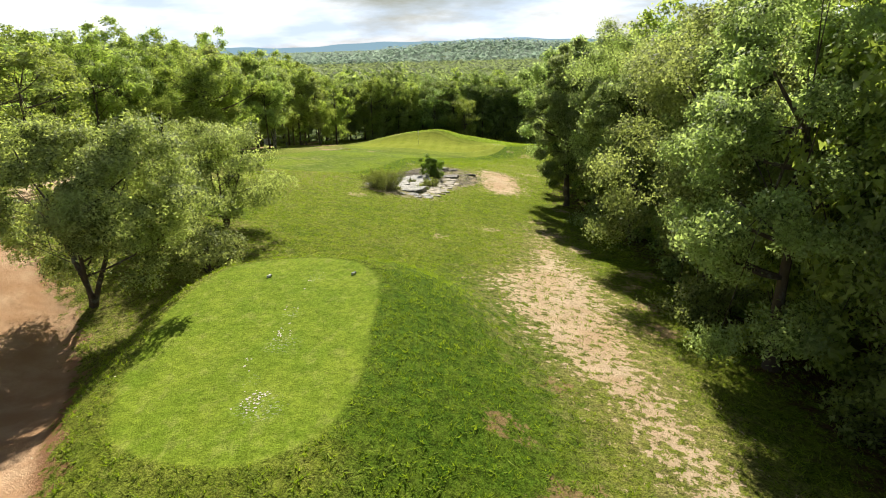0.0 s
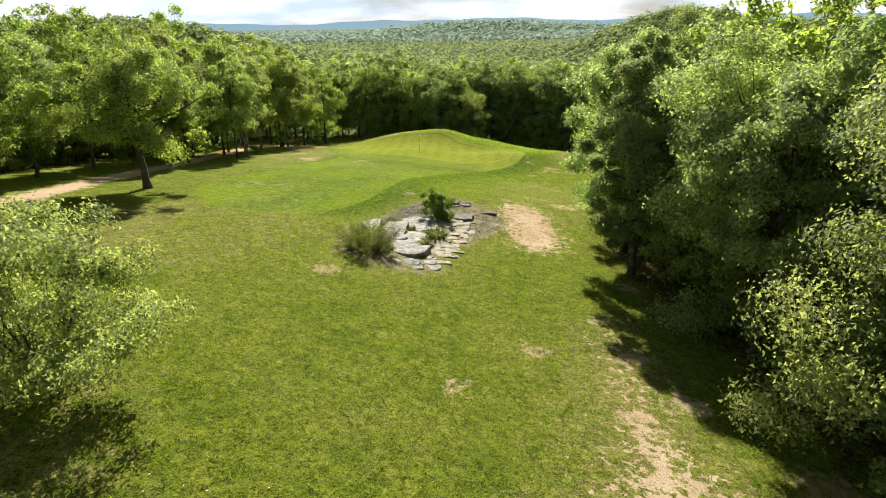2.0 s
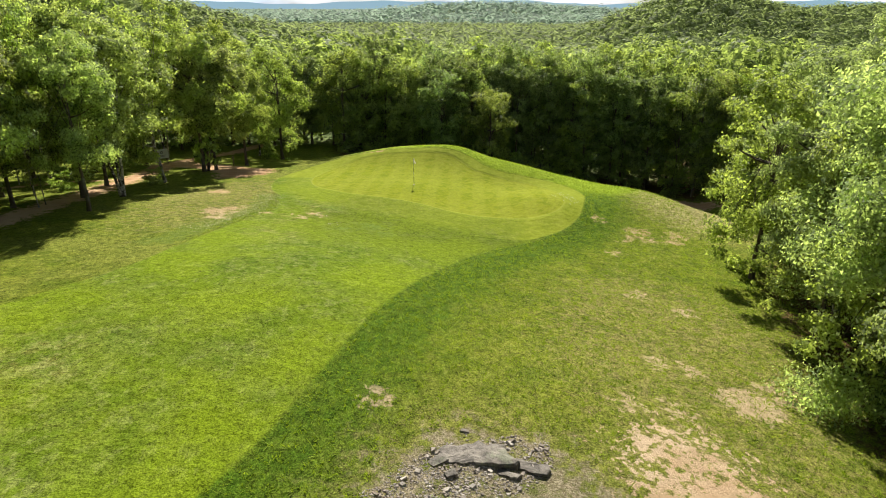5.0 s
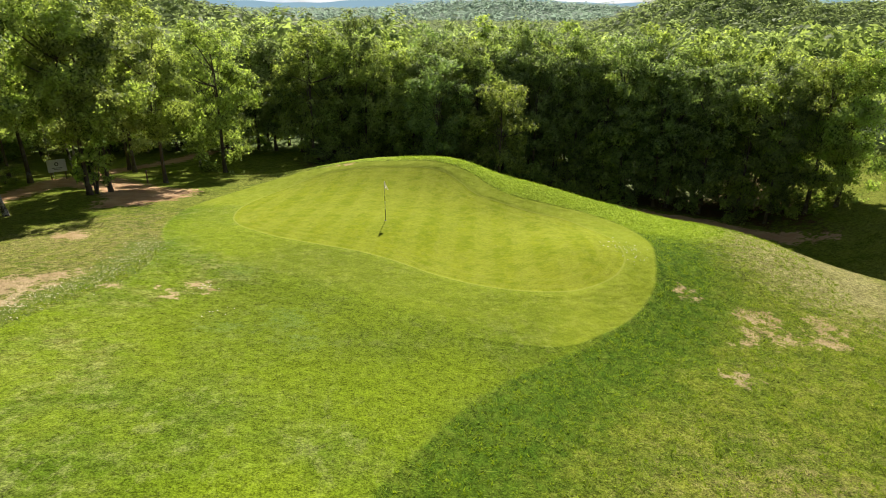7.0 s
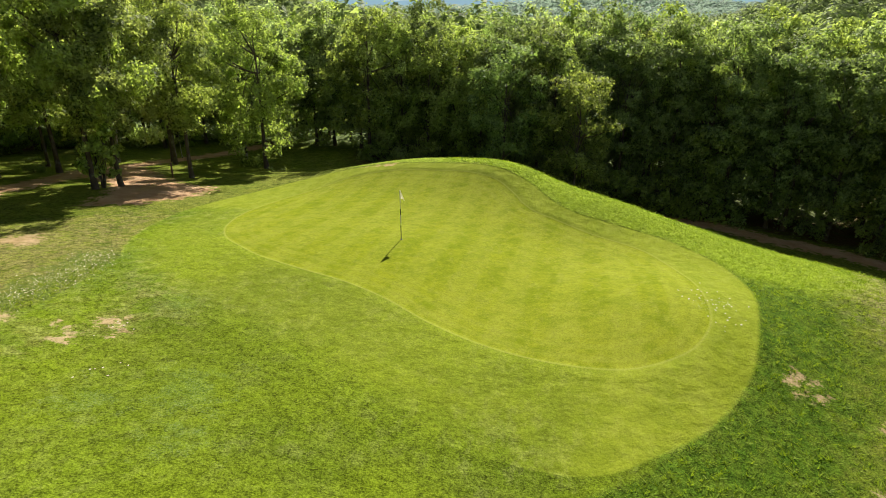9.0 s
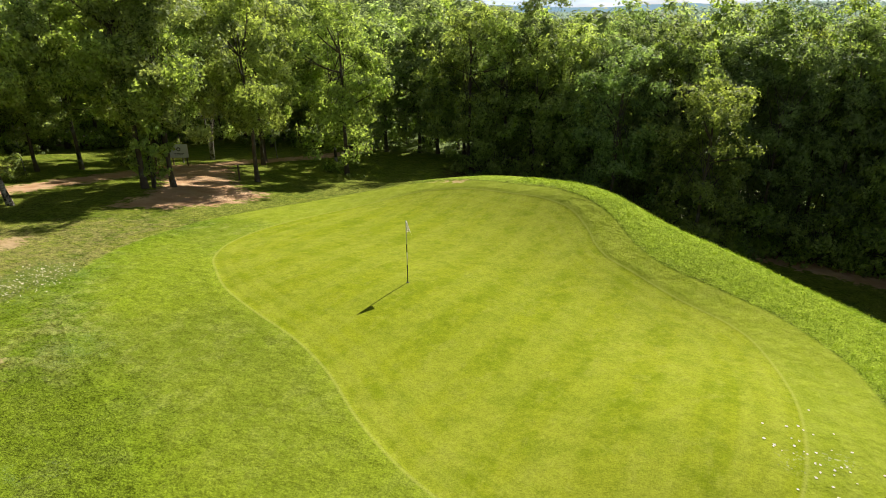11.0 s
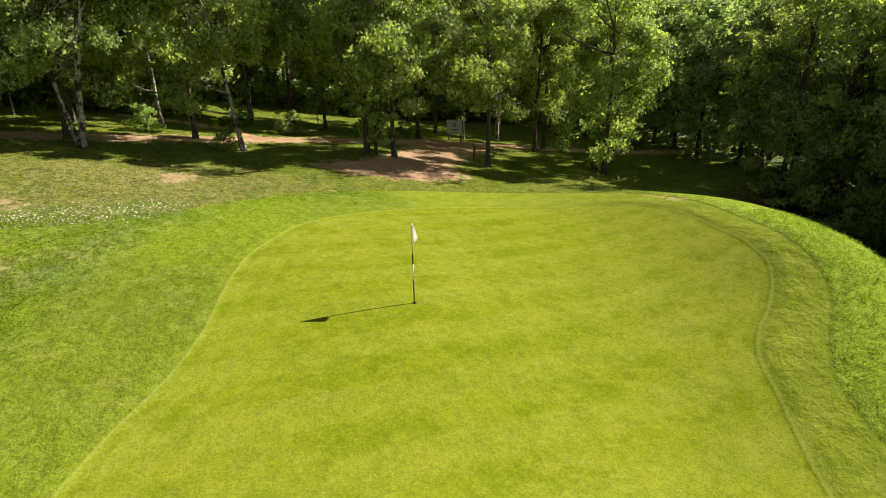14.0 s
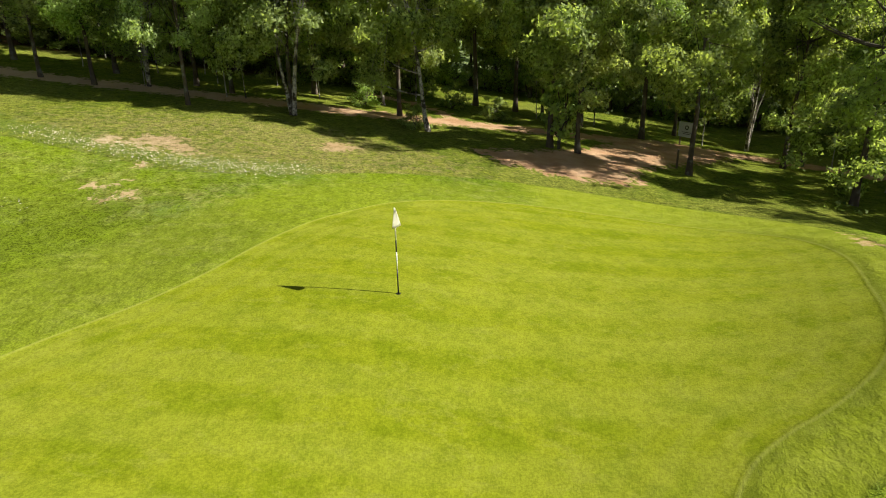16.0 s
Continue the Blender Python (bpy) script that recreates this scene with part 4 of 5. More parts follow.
def west_height(y):
    """The trees of the western slope stand lower towards the tee."""
    return float(np.interp(y, (34, 50, 65, 80), (0.7, 0.76, 0.88, 1.0)))


for x, y, k, s in TRACK_TREES:
    copy_stand(slim[k], x, y, rng.uniform(0, 360), s, rng.uniform(0.95, 1.1) * west_height(y))
for x, y, s in ((-26.3, 80.1, 0.9), (-26.1, 74.3, 0.7), (-33.5, 85.6, 0.8), (-34.2, 96.8, 0.8)):
    copy_stand(sapling, x, y, rng.uniform(0, 360), s, 1.0)
for y in np.arange(22, 128, 3.0):
    glade = 82 < y < 121
    for k, x in enumerate((-36.0, -40.0, -47.0 if glade else -44.5, -51.0 if glade else -49.0)):
        if (glade and k < 2) or (58 < y <= 82 and k == 0):
            continue
        kind = slim[rng.integers(3)] if k == 2 and glade else inner[rng.integers(2)]
        copy_stand(kind, x + rng.uniform(-1.3, 1.3), y + rng.uniform(-1.2, 1.2), rng.uniform(0, 360), rng.uniform(0.9, 1.12), rng.uniform(0.95, 1.12) * west_height(y), "leafy oak in the wood west of the track")
stand(tree("lone_oak_tree", 35, 9.4, 4.0, 2.4, 0.27, 52000, 0.082, OAK_LEAF, 70, -0.04, label="lone broad oak with a dark leaning trunk on the rough", limb_count=14, corners=3, clump=0.21), -20.0, 55.8, 30)
for x, y, k in ((-19.8, 32.2, 3), (-24.9, 37, 1), (-28, 30.1, 0), (-30.4, 40.8, 2), (-26.7, 44.8, 3), (-32.8, 26, 1), (-23.9, 25.3, 2)):
    copy_stand(slim[5] if k % 2 else oaks[k], x, y, rng.uniform(0, 360), rng.uniform(0.88, 1.02), 1.05 * west_height(y), "green oak beside the bend of the dirt track")
stand(tree("ivy_shrub", 34, 3.2, 1.2, 0.2, 0.06, 2600, 0.11, OAK_LEAF, 30, stems=4, label="dense dark green shrub grown round the foot of a tree", category="shrub"), -23.5, 97.4)

bush = stand(tree("undergrowth_bush", 36, 3.0, 1.7, 0.0, 0.05, 3800, 0.1, OAK_LEAF, 34, stems=4, corners=3, clump=0.3, label="dark leafy bush growing under the oaks", category="shrub"), -44.0, 86.0)
for y in np.arange(80, 122, 2.1):
    copy_stand(bush, -46.6 + rng.uniform(-1.6, 1.2), y + rng.uniform(-0.8, 0.8), rng.uniform(0, 360), rng.uniform(0.8, 1.35), rng.uniform(0.8, 1.2))
for x in np.arange(-15, 15, 2.0):
    copy_stand(bush, x + rng.uniform(-0.8, 0.8), north_edge(x) - 0.9 + rng.uniform(-0.5, 0.9), rng.uniform(0, 360), rng.uniform(0.7, 1.2), rng.uniform(0.7, 1.2))
for y in np.arange(6, 82, 3.0):
    e = float(np.interp(y, (6, 27, 37, 45, 52, 62, 70, 78, 84), (13.4, 13.4, 12.8, 11.6, 11.6, 14.0, 16.0, 19, 24)))
    copy_stand(bush, e + rng.uniform(1.6, 3.4), y + rng.uniform(-0.9, 0.9), rng.uniform(0, 360), rng.uniform(0.7, 1.25), rng.uniform(0.7, 1.2))
for x, y, s in ((-30.5, 94.0, 0.5), (-33.0, 91.2, 0.6), (-33.8, 102.8, 0.4), (-24.6, 89.9, 0.45), (-29.4, 86.2, 0.5)):
    copy_stand(bush, x, y, rng.uniform(0, 360), s, 0.9)

for y in np.arange(60, 89, 1.7):
    copy_stand(bush, -37.0 + rng.uniform(-2.2, 2.4), y + rng.uniform(-0.8, 0.8), rng.uniform(0, 360), rng.uniform(0.6, 1.25), rng.uniform(0.7, 1.2))
for x, y, s in ((-35.5, 63.0, 0.8), (-36.4, 67.0, 0.85), (-35.0, 71.5, 0.8), (-36.2, 75.4, 0.9), (-35.6, 79.0, 0.85), (-37.6, 83.5, 0.9), (-38.6, 87.4, 0.9)):
    copy_stand(slim[5], x, y, rng.uniform(0, 360), s, 1.0, "leafy oak with low branches behind the dirt track")
for x, y, s in ((-29.6, 68.4, 0.9), (-30.8, 72.6, 1.1), (-30.0, 76.8, 0.8), (-32.2, 79.8, 1.0), (-33.4, 67.6, 1.0), (-32.6, 74.8, 1.2), (-29.4, 83.4, 0.9), (-34.4, 88.6, 1.1), (-35.4, 100.8, 1.1), (-33.6, 107.6, 1.0), (-30.9, 114.6, 1.0)):
    copy_stand(sapling, x, y, rng.uniform(0, 360), s, 1.0)

# shrubs beside the tee
stand(tree("large_shrub", 31, 6.9, 2.75, 1.55, 0.11, 80000, 0.053, SHRUB_LEAF, 135, stems=4, corners=3, lean=0.22, clump=0.225, heart=3, label="large round grey-green shrub with several dark stems beside the tee", category="shrub"), -10.2, 20.5, 0, 1.03, 0.9)
stand(tree("large_shrub", 32, 4.6, 2.4, 0.3, 0.07, 38000, 0.05, SHRUB_LEAF, 110, stems=5, corners=3, clump=0.24, heart=6, label="grey-green bushy shrub on the rough past the tee", category="shrub"), -8.5, 29.0, 0, 1.03, 1.05)
stand(tree("low_shrub", 33, 1.9, 1.5, 0.0, 0.04, 9000, 0.05, SHRUB_LEAF, 50, stems=5, corners=3, label="low pale silver-green shrub at the foot of the tee bank", category="shrub"), -7.0, 23.4)

# distant woods: crowns too many to count
def woods(name, seed, x0, x1, y0, y1, gap, per, size, crown, tall, keep, label, leaf=None):
    r = np.random.default_rng(seed)
    nx, ny = int((x1 - x0) / gap), int((y1 - y0) / gap)
    x = (x0 + gap * (np.arange(nx)[:, None] + r.uniform(0, 1, (nx, ny)))).ravel()
    y = (y0 + gap * (np.arange(ny)[None, :] + r.uniform(0, 1, (nx, ny)))).ravel()
    ok = keep(x, y)
    x, y = x[ok], y[ok]
    c = np.stack([x, y, land(x, y) + tall * (0.45 if gap > 8 else 1.0) * r.uniform(0.36, 0.84, len(x))], -1)
    rad = crown * r.uniform(0.6, 1.4, (len(x), 1))
    d = r.normal(0, 1, (len(x), per, 3))
    d[..., 2] = np.abs(d[..., 2]) * 1.1 - 0.35
    d /= np.linalg.norm(d, axis=2, keepdims=True)
    lump = 0.78 + 0.22 * np.sin(4 * d[..., 0] + 3 * d[..., 1] + r.uniform(0, 6, (len(x), 1))) + 0.1 * r.random((len(x), per))
    p = c[:, None] + d * (lump * rad)[..., None] * (1, 1, 1.15 if gap < 8 else 0.85)
    ob = mesh_from(name, *leaves(r, p.reshape(-1, 3), d.reshape(-1, 3) * 1.5, size, corners=3, wild=0.25, up=0.35 if gap < 8 else 1.3), leaf or HAZY_FAR_LEAF)
    return tagged(ob, label, "wood", kind="stuff")


woods("wood_canopy", 41, -110, 110, 120, 250, 5.4, 260, 0.5, 3.3, 12.5, lambda x, y: (y > 128) & ~((x > 24) & (x < 60) & (y < 140)), "dense canopy of green oaks filling the valley", CANOPY_LEAF)
woods("wood_canopy", 42, -130, -50, -14, 125, 5.4, 180, 0.55, 3.3, 12.5, lambda x, y: x < -53.5, "dense canopy of green oaks on the western slope", CANOPY_LEAF)
woods("wood_canopy", 43, 26, 120, -14, 122, 5.4, 140, 0.6, 3.3, 12.5, lambda x, y: (x > 26.5 + np.maximum(0, y - 75)), "dense canopy of green oaks on the eastern slope", CANOPY_LEAF)
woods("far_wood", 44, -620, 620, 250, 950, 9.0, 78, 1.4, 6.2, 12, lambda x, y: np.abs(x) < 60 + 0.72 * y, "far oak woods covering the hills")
woods("far_wood", 45, -1500, 1500, 950, 2100, 22, 60, 3.0, 13, 12, lambda x, y: np.abs(x) < 100 + 0.75 * y, "far woods on the ridges", HAZY_RIDGE_LEAF)


def far_ridge():
    """The last ridge on the horizon, its blue haze put in as a glow."""
    x = np.linspace(-3600, 3600, 240)
    top = 14 + 7 * np.sin(x / 310 + 1.9) + 5 * np.sin(x / 127) + 2 * np.sin(x / 41 + 1)
    v = np.concatenate([np.stack([x, np.full(240, 3600.0), np.full(240, -60.0)], -1), np.stack([x, np.full(240, 3620.0), top], -1), np.stack([x, np.full(240, 3900.0), top - 60], -1)])
    k = np.arange(239)
    f = np.concatenate([np.stack([k, k + 1, k + 241, k + 240], -1), np.stack([k + 240, k + 241, k + 481, k + 480], -1)])
    a = Mat("blue_haze_glow", 1.0, 0.0)
    # blue emission stands in for the haze over the ridge
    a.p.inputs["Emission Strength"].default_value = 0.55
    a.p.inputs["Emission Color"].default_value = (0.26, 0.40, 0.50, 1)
    return tagged(mesh_from("backdrop", v, f, a.done(a.mix(a.noise(0.012, 5), (0.06, 0.10, 0.08), (0.10, 0.14, 0.11))), smooth=True), "wooded ridge on the horizon, glowing blue in place of haze", "backdrop", kind="structure")


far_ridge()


# ---------------------------------------------------------------- the green's flag, tee markers, board
def ring_mesh(profile, sides=16):
    """A turned solid from (radius, height) pairs."""
    bm = bmesh.new()
    rings = [[bm.verts.new((r * math.cos(6.2832 * k / sides), r * math.sin(6.2832 * k / sides), z)) for k in range(sides)] for r, z in profile]
    for a, b in zip(rings, rings[1:]):
        for k in range(sides):
            bm.faces.new((a[k], a[(k + 1) % sides], b[(k + 1) % sides], b[k]))
    bm.faces.new(list(reversed(rings[0])))
    bm.faces.new(rings[-1])
    return bm


def flagstick():
    root = empty("flagstick")
    bands = ((0.0, 0.62, BLACK_PAINT), (0.62, 1.05, WHITE_PAINT), (1.05, 1.33, BLACK_PAINT), (1.33, 2.1, WHITE_PAINT))
    for a, b, m in bands:
        part("pole_band", ring_mesh([(0.016, a), (0.016, b)], 12), m, root, "black band" if m is BLACK_PAINT else "white band", True)
    part("cup_rim", ring_mesh([(0.05, -0.02), (0.058, 0.004), (0.03, 0.006), (0.028, -0.02)], 18), BLACK_PAINT, root)
    bm = bmesh.new()
    rows = []
    for i in range(9):
        s = i / 8
        rows.append([bm.verts.new((0.016 + s * (0.03 + 0.14 * (v / 5)), (0.03 + 0.09 * (v / 5)) * math.sin(s * 4.2), 2.1 - v / 5 * 0.36 - 0.08 * s)) for v in range(6)])
    for a, b in zip(rows, rows[1:]):
        for v in range(5):
            bm.faces.new((a[v], b[v], b[v + 1], a[v + 1]))
    bmesh.ops.solidify(bm, geom=bm.faces[:], thickness=0.004)
    part("flag", bm, FLAG_CLOTH, root, "limp pale yellow-white cloth", True)
    root.matrix_basis = Matrix.Translation(at(-4.76, 92.24)) @ Matrix.Rotation(radians(20), 4, "Z")
    return tagged(root, "black and white flagstick with a limp pale flag", "flagstick")


flagstick()


def tee_marker(x, y):
    root = empty("tee_marker")
    bm = ring_mesh([(0.045, -0.11), (0.06, -0.095), (0.06, 0.06), (0.05, 0.075)], 14)
    bmesh.ops.rotate(bm, verts=bm.verts, matrix=Matrix.Rotation(radians(90), 3, "Y"))
    part("body", bm, WHITE_PAINT, root, "white painted body", True)
    bm = ring_mesh([(0.062, 0.06), (0.064, 0.075), (0.064, 0.115), (0.05, 0.125)], 14)
    bmesh.ops.rotate(bm, verts=bm.verts, matrix=Matrix.Rotation(radians(90), 3, "Y"))
    part("end_cap", bm, BLACK_PAINT, root, "dark end", True)
    root.matrix_basis = Matrix.Translation(at(x, y, 0.045)) @ Matrix.Rotation(radians(55), 4, "Z") @ Matrix.Scale(0.75, 4)
    return tagged(root, "small white tee marker with a dark end lying on the tee", "tee marker", "pair of tee markers")


tee_marker(-3.54, 20.3)
tee_marker(-0.63, 20.5)


def box(sx, sy, sz, bevel=0.01, centre=(0, 0, 0)):
    bm = bmesh.new()
    bmesh.ops.create_cube(bm, size=1)
    for v in bm.verts:
        v.co = Vector((v.co.x * sx + centre[0], v.co.y * sy + centre[1], v.co.z * sz + centre[2]))
    bmesh.ops.bevel(bm, geom=bm.edges[:], offset=bevel, segments=2, affect="EDGES")
    return bm


def sign_board(x, y, turn):
    root = empty("sign_board")
    part("panel", box(1.25, 0.03, 0.95, 0.008, (0, 0, 1.15)), BOARD_PAINT, root, "pale grey-white panel")
    for s in (-0.48, 0.48):
        part("post", box(0.08, 0.08, 1.75, 0.012, (s, 0.06, 0.72)), POST_WOOD, root)
    bm = bmesh.new()
    bmesh.ops.create_cone(bm, cap_ends=True, segments=20, radius1=0.14, radius2=0.14, depth=0.01, matrix=Matrix.Translation((0, -0.02, 1.28)) @ Matrix.Rotation(radians(90), 4, "X"))
    part("emblem", bm, BLACK_PAINT, root, "dark round emblem")
    bm = bmesh.new()
    bmesh.ops.create_cone(bm, cap_ends=True, segments=20, radius1=0.08, radius2=0.08, depth=0.01, matrix=Matrix.Translation((0, -0.026, 1.28)) @ Matrix.Rotation(radians(90), 4, "X"))
    part("emblem_centre", bm, BOARD_PAINT, root, "pale centre of the emblem")
    for z, w in ((0.98, 0.7), (0.88, 0.5)):
        part("text_bar", box(w, 0.006, 0.035, 0.001, (0, -0.019, z)), BLACK_PAINT, root)
    root.matrix_basis = Matrix.Translation(at(x, y, -0.1)) @ Matrix.Rotation(radians(turn), 4, "Z")
    return tagged(root, "pale notice board with a dark round emblem among the trees", "sign")


sign_board(-32.1, 106.1, 36)


def marker_post(x, y):
    root = empty("marker_post")
    part("post", box(0.09, 0.09, 1.0, 0.015, (0, 0, 0.42)), POST_WOOD, root)
    part("cap", box(0.11, 0.11, 0.04, 0.01, (0, 0, 0.94)), POST_WOOD, root)
    root.matrix_basis = Matrix.Translation(at(x, y))
    return tagged(root, "short dark wooden post at the edge of the track", "post")


marker_post(-23.6, 103.4)


# ---------------------------------------------------------------- rock outcrop
outcrop = tagged(empty("rock_outcrop"), "low outcrop of pale grey and tan limestone slabs in the turf", "rock")
r = np.random.default_rng(5)


def bed_slab(poly, cx, cy, top, g, wild=1.0, tilt=0.035):
    """One cracked piece of the rock bed: broken rim, uneven top."""
    bm = bmesh.new()
    line = []
    for (ax, ay), (bx, by) in zip(poly, poly[1:] + poly[:1]):
        n = max(1, int(math.hypot(bx - ax, by - ay) / 0.14))
        line += [(ax + (bx - ax) * k / n + g.uniform(-0.05, 0.05), ay + (by - ay) * k / n + g.uniform(-0.05, 0.05)) for k in range(n)]
    pa, pb = g.uniform(0, 6.283, 2)
    swell = [1 + wild * 0.13 * math.sin(3 * math.atan2(y - cy, x - cx) + pa) + wild * 0.10 * math.sin(7 * math.atan2(y - cy, x - cx) + pb) for x, y in line]
    line = [(cx + (x - cx) * k, cy + (y - cy) * k) for (x, y), k in zip(line, swell)]
    tx, ty = g.uniform(-tilt, tilt, 2)
    rows = []
    for f, z, d in ((1.05, -0.6, 0.01), (1.0, top - 0.08, 0.02), (0.985, top - 0.03, 0.012), (0.95, top - 0.004, 0.01), (0.75, top + 0.006, 0.006), (0.4, top + 0.01, 0.006)):
        rows.append([bm.verts.new(((x - cx) * f, (y - cy) * f, z + (tx * (x - cx) + ty * (y - cy)) * (z > -0.5) + g.uniform(-d, d))) for x, y in line])
    for a, b in zip(rows, rows[1:]):
        for k in range(len(line)):
            bm.faces.new((a[k], a[(k + 1) % len(line)], b[(k + 1) % len(line)], b[k]))
    bm.faces.new(rows[-1])
    return bm


def rough_quad(g, hx, hy):
    """A skewed, broken oblong, wider than deep."""
    return [(-hx * g.uniform(0.8, 1.05), -hy * g.uniform(0.75, 1.0)), (-hx * g.uniform(-0.2, 0.3), -hy * g.uniform(0.95, 1.15)), (hx * g.uniform(0.8, 1.05), -hy * g.uniform(0.7, 1.0)),
            (hx * g.uniform(0.9, 1.1), hy * g.uniform(0.0, 0.4)), (hx * g.uniform(0.7, 1.0), hy * g.uniform(0.8, 1.05)), (-hx * g.uniform(-0.1, 0.3), hy * g.uniform(0.95, 1.12)),
            (-hx * g.uniform(0.75, 1.0), hy * g.uniform(0.75, 1.0)), (-hx * g.uniform(0.95, 1.1), hy * g.uniform(-0.3, 0.2))]


def lay(x, y, hx, hy, top, material, name="slab", label="", turn=0.0, wild=1.0, tilt=0.035):
    ob = part(name, bed_slab(rough_quad(r, hx, hy), 0, 0, top, r, wild, tilt), material, outcrop, label)
    ob.matrix_basis = Matrix.Translation(at(x, y)) @ Matrix.Rotation(radians(turn + r.uniform(-7, 7)), 4, "Z")
    return ob


# the large pale slabs: east, north, half lengths, height
for x, y, hx, hy, top in ((-1.05, 51.3, 0.84, 1.15, 0.12), (-2.35, 50.15, 0.56, 1.1, 0.1), (-2.6, 48.25, 0.78, 0.92, 0.09), (-3.85, 49.8, 0.5, 1.05, 0.06), (-3.85, 48.1, 0.5, 0.65, 0.06),
                          (-1.6, 47.8, 0.82, 0.58, 0.07), (-1.5, 46.6, 0.8, 0.54, 0.09), (-1.0, 45.5, 0.74, 0.58, 0.2), (-1.2, 49.05, 0.55, 0.42, 0.05), (-4.3, 46.6, 0.45, 0.36, 0.03)):
    lay(x, y, hx * 1.2, hy * 1.16, top, GREY_STONE, turn=r.uniform(-10, 14), wild=0.45, tilt=0.05)
# smaller broken pieces between and before them
for x, y, hx, hy in ((-0.9, 43.9, 0.36, 0.3), (-0.1, 44.3, 0.38, 0.26), (0.25, 43.5, 0.3, 0.24), (-1.7, 43.8, 0.26, 0.2), (-0.5, 43.2, 0.25, 0.2), (-2.5, 46.9, 0.25, 0.3), (-3.2, 49.6, 0.2, 0.4), (-0.6, 50.1, 0.3, 0.3),
                     (-0.2, 52.1, 0.3, 0.35), (0.3, 51.6, 0.34, 0.3), (-0.1, 50.9, 0.25, 0.3), (-3.0, 51.2, 0.35, 0.3), (-2.0, 51.8, 0.35, 0.25), (-2.9, 47.0, 0.25, 0.2), (-4.5, 47.4, 0.2, 0.25)):
    lay(x, y, hx * 1.2, hy * 1.2, r.uniform(-0.02, 0.05), GREY_STONE)
# thin tan beds east of them, lying level with the turf, their joints running east and west
y = 44.6
while y < 53.2:
    deep = r.uniform(0.08, 0.26)
    x, end = -0.45 + r.uniform(-0.2, 0.3), 0.75 + 0.12 * (y - 44.6) + r.uniform(-0.4, 0.4)
    while x < end:
        half = min(r.uniform(0.2, 0.75), max(0.15, (end + 0.3 - x) / 2))
        if r.random() < 0.95 and math.hypot(x + half + 0.1, y - 49.0) > 0.5:
            lay(x + half, y + r.uniform(-0.04, 0.04), half * 1.22, deep * 1.3, r.uniform(-0.01, 0.025), TAN_STONE, wild=0.25, tilt=0.012)
        x += 2 * half + r.uniform(0.0, 0.08)
    y += 2 * deep + r.uniform(0.0, 0.04)
# the ledges at the upper end, dark along their broken south faces
for x, y, hx, hy, top, turn in ((1.4, 54.0, 0.75, 0.55, 0.1, -10), (2.9, 55.5, 0.75, 0.13, 0.05, -4), (0.1, 57.05, 0.95, 0.36, 0.09, 3), (1.2, 56.85, 0.7, 0.2, 0.05, -14), (-0.75, 56.75, 0.25, 0.14, 0.04, 30), (-0.4, 56.3, 0.16, 0.12, 0.08, 10), (0.9, 56.45, 0.3, 0.1, 0.05, -20)):
    lay(x, y, hx, hy, top, DARK_STONE, "ledge", "dark broken slab standing out of the turf", turn)

RUBBLE = [(-4.7, 48.6), (-4.0, 51.2), (-2.9, 53.6), (-1.4, 56.6), (1.7, 57.7), (1.6, 56.3), (0.2, 55.6), (-0.4, 54.0), (-1.4, 52.9), (-2.8, 51.7), (-3.4, 50.9)]


GRAVEL = [(1.3, 50.2), (2.6, 50.6), (3.8, 52.2), (4.2, 54.4), (3.4, 55.3), (2.3, 55.2), (2.3, 53.2), (1.9, 52.0)]


def rubble(outline, count, small, large, rim):
    """Small broken stone lying thick in the turf."""
    lo, hi = np.min(outline, 0) - 0.3, np.max(outline, 0) + 0.3
    x, y = r.uniform(lo[0], hi[0], count), r.uniform(lo[1], hi[1], count)
    bunch = 0.35 * np.sin(2.3 * x + 1.1 * y) * np.sin(1.7 * y - 0.8 * x) + 0.25 * np.sin(5.1 * x - 3.7 * y)
    ok = area(x, y, outline) + bunch < r.uniform(-rim, 0.3, count)
    x, y = x[ok], y[ok]
    n = len(x)
    s = r.uniform(small, large, (n, 1)) * r.uniform(0.6, 1.0, (n, 1)) ** 2 * np.where(r.random((n, 1)) < 0.06, 2.2, 1.0)
    w = r.uniform(0, 6.283, (n, 1)) + np.array([[0, 1.5, 3.2, 4.7]]) + r.uniform(-0.5, 0.5, (n, 4))
    long = r.uniform(0.45, 1.0, (n, 1))
    tip = r.normal(0, 0.3, (n, 1))
    z = land(x, y)[:, None]
    rings = []
    for f, h in ((1.1, -0.15), (0.8, 0.4)):
        rings.append(np.stack([x[:, None] + np.cos(w) * s * f, y[:, None] + np.sin(w) * s * f * long, z + s * (h * r.uniform(0.5, 1.3, (n, 4)) + tip * np.cos(w))], -1))
    v = np.concatenate(rings, 1).reshape(-1, 3)
    k = np.arange(4)
    quads = np.concatenate([np.stack([k, (k + 1) % 4, (k + 1) % 4 + 4, k + 4], -1), [[4, 5, 6, 7]]])
    return mesh_from("rubble", v, (quads[None] + 8 * np.arange(n)[:, None, None]).reshape(-1, 4), RUBBLE_STONE, outcrop, "grey-brown broken stone")


rubble(RUBBLE, 34000, 0.018, 0.06, 0.5)
rubble(GRAVEL, 4500, 0.015, 0.05, 0.6)


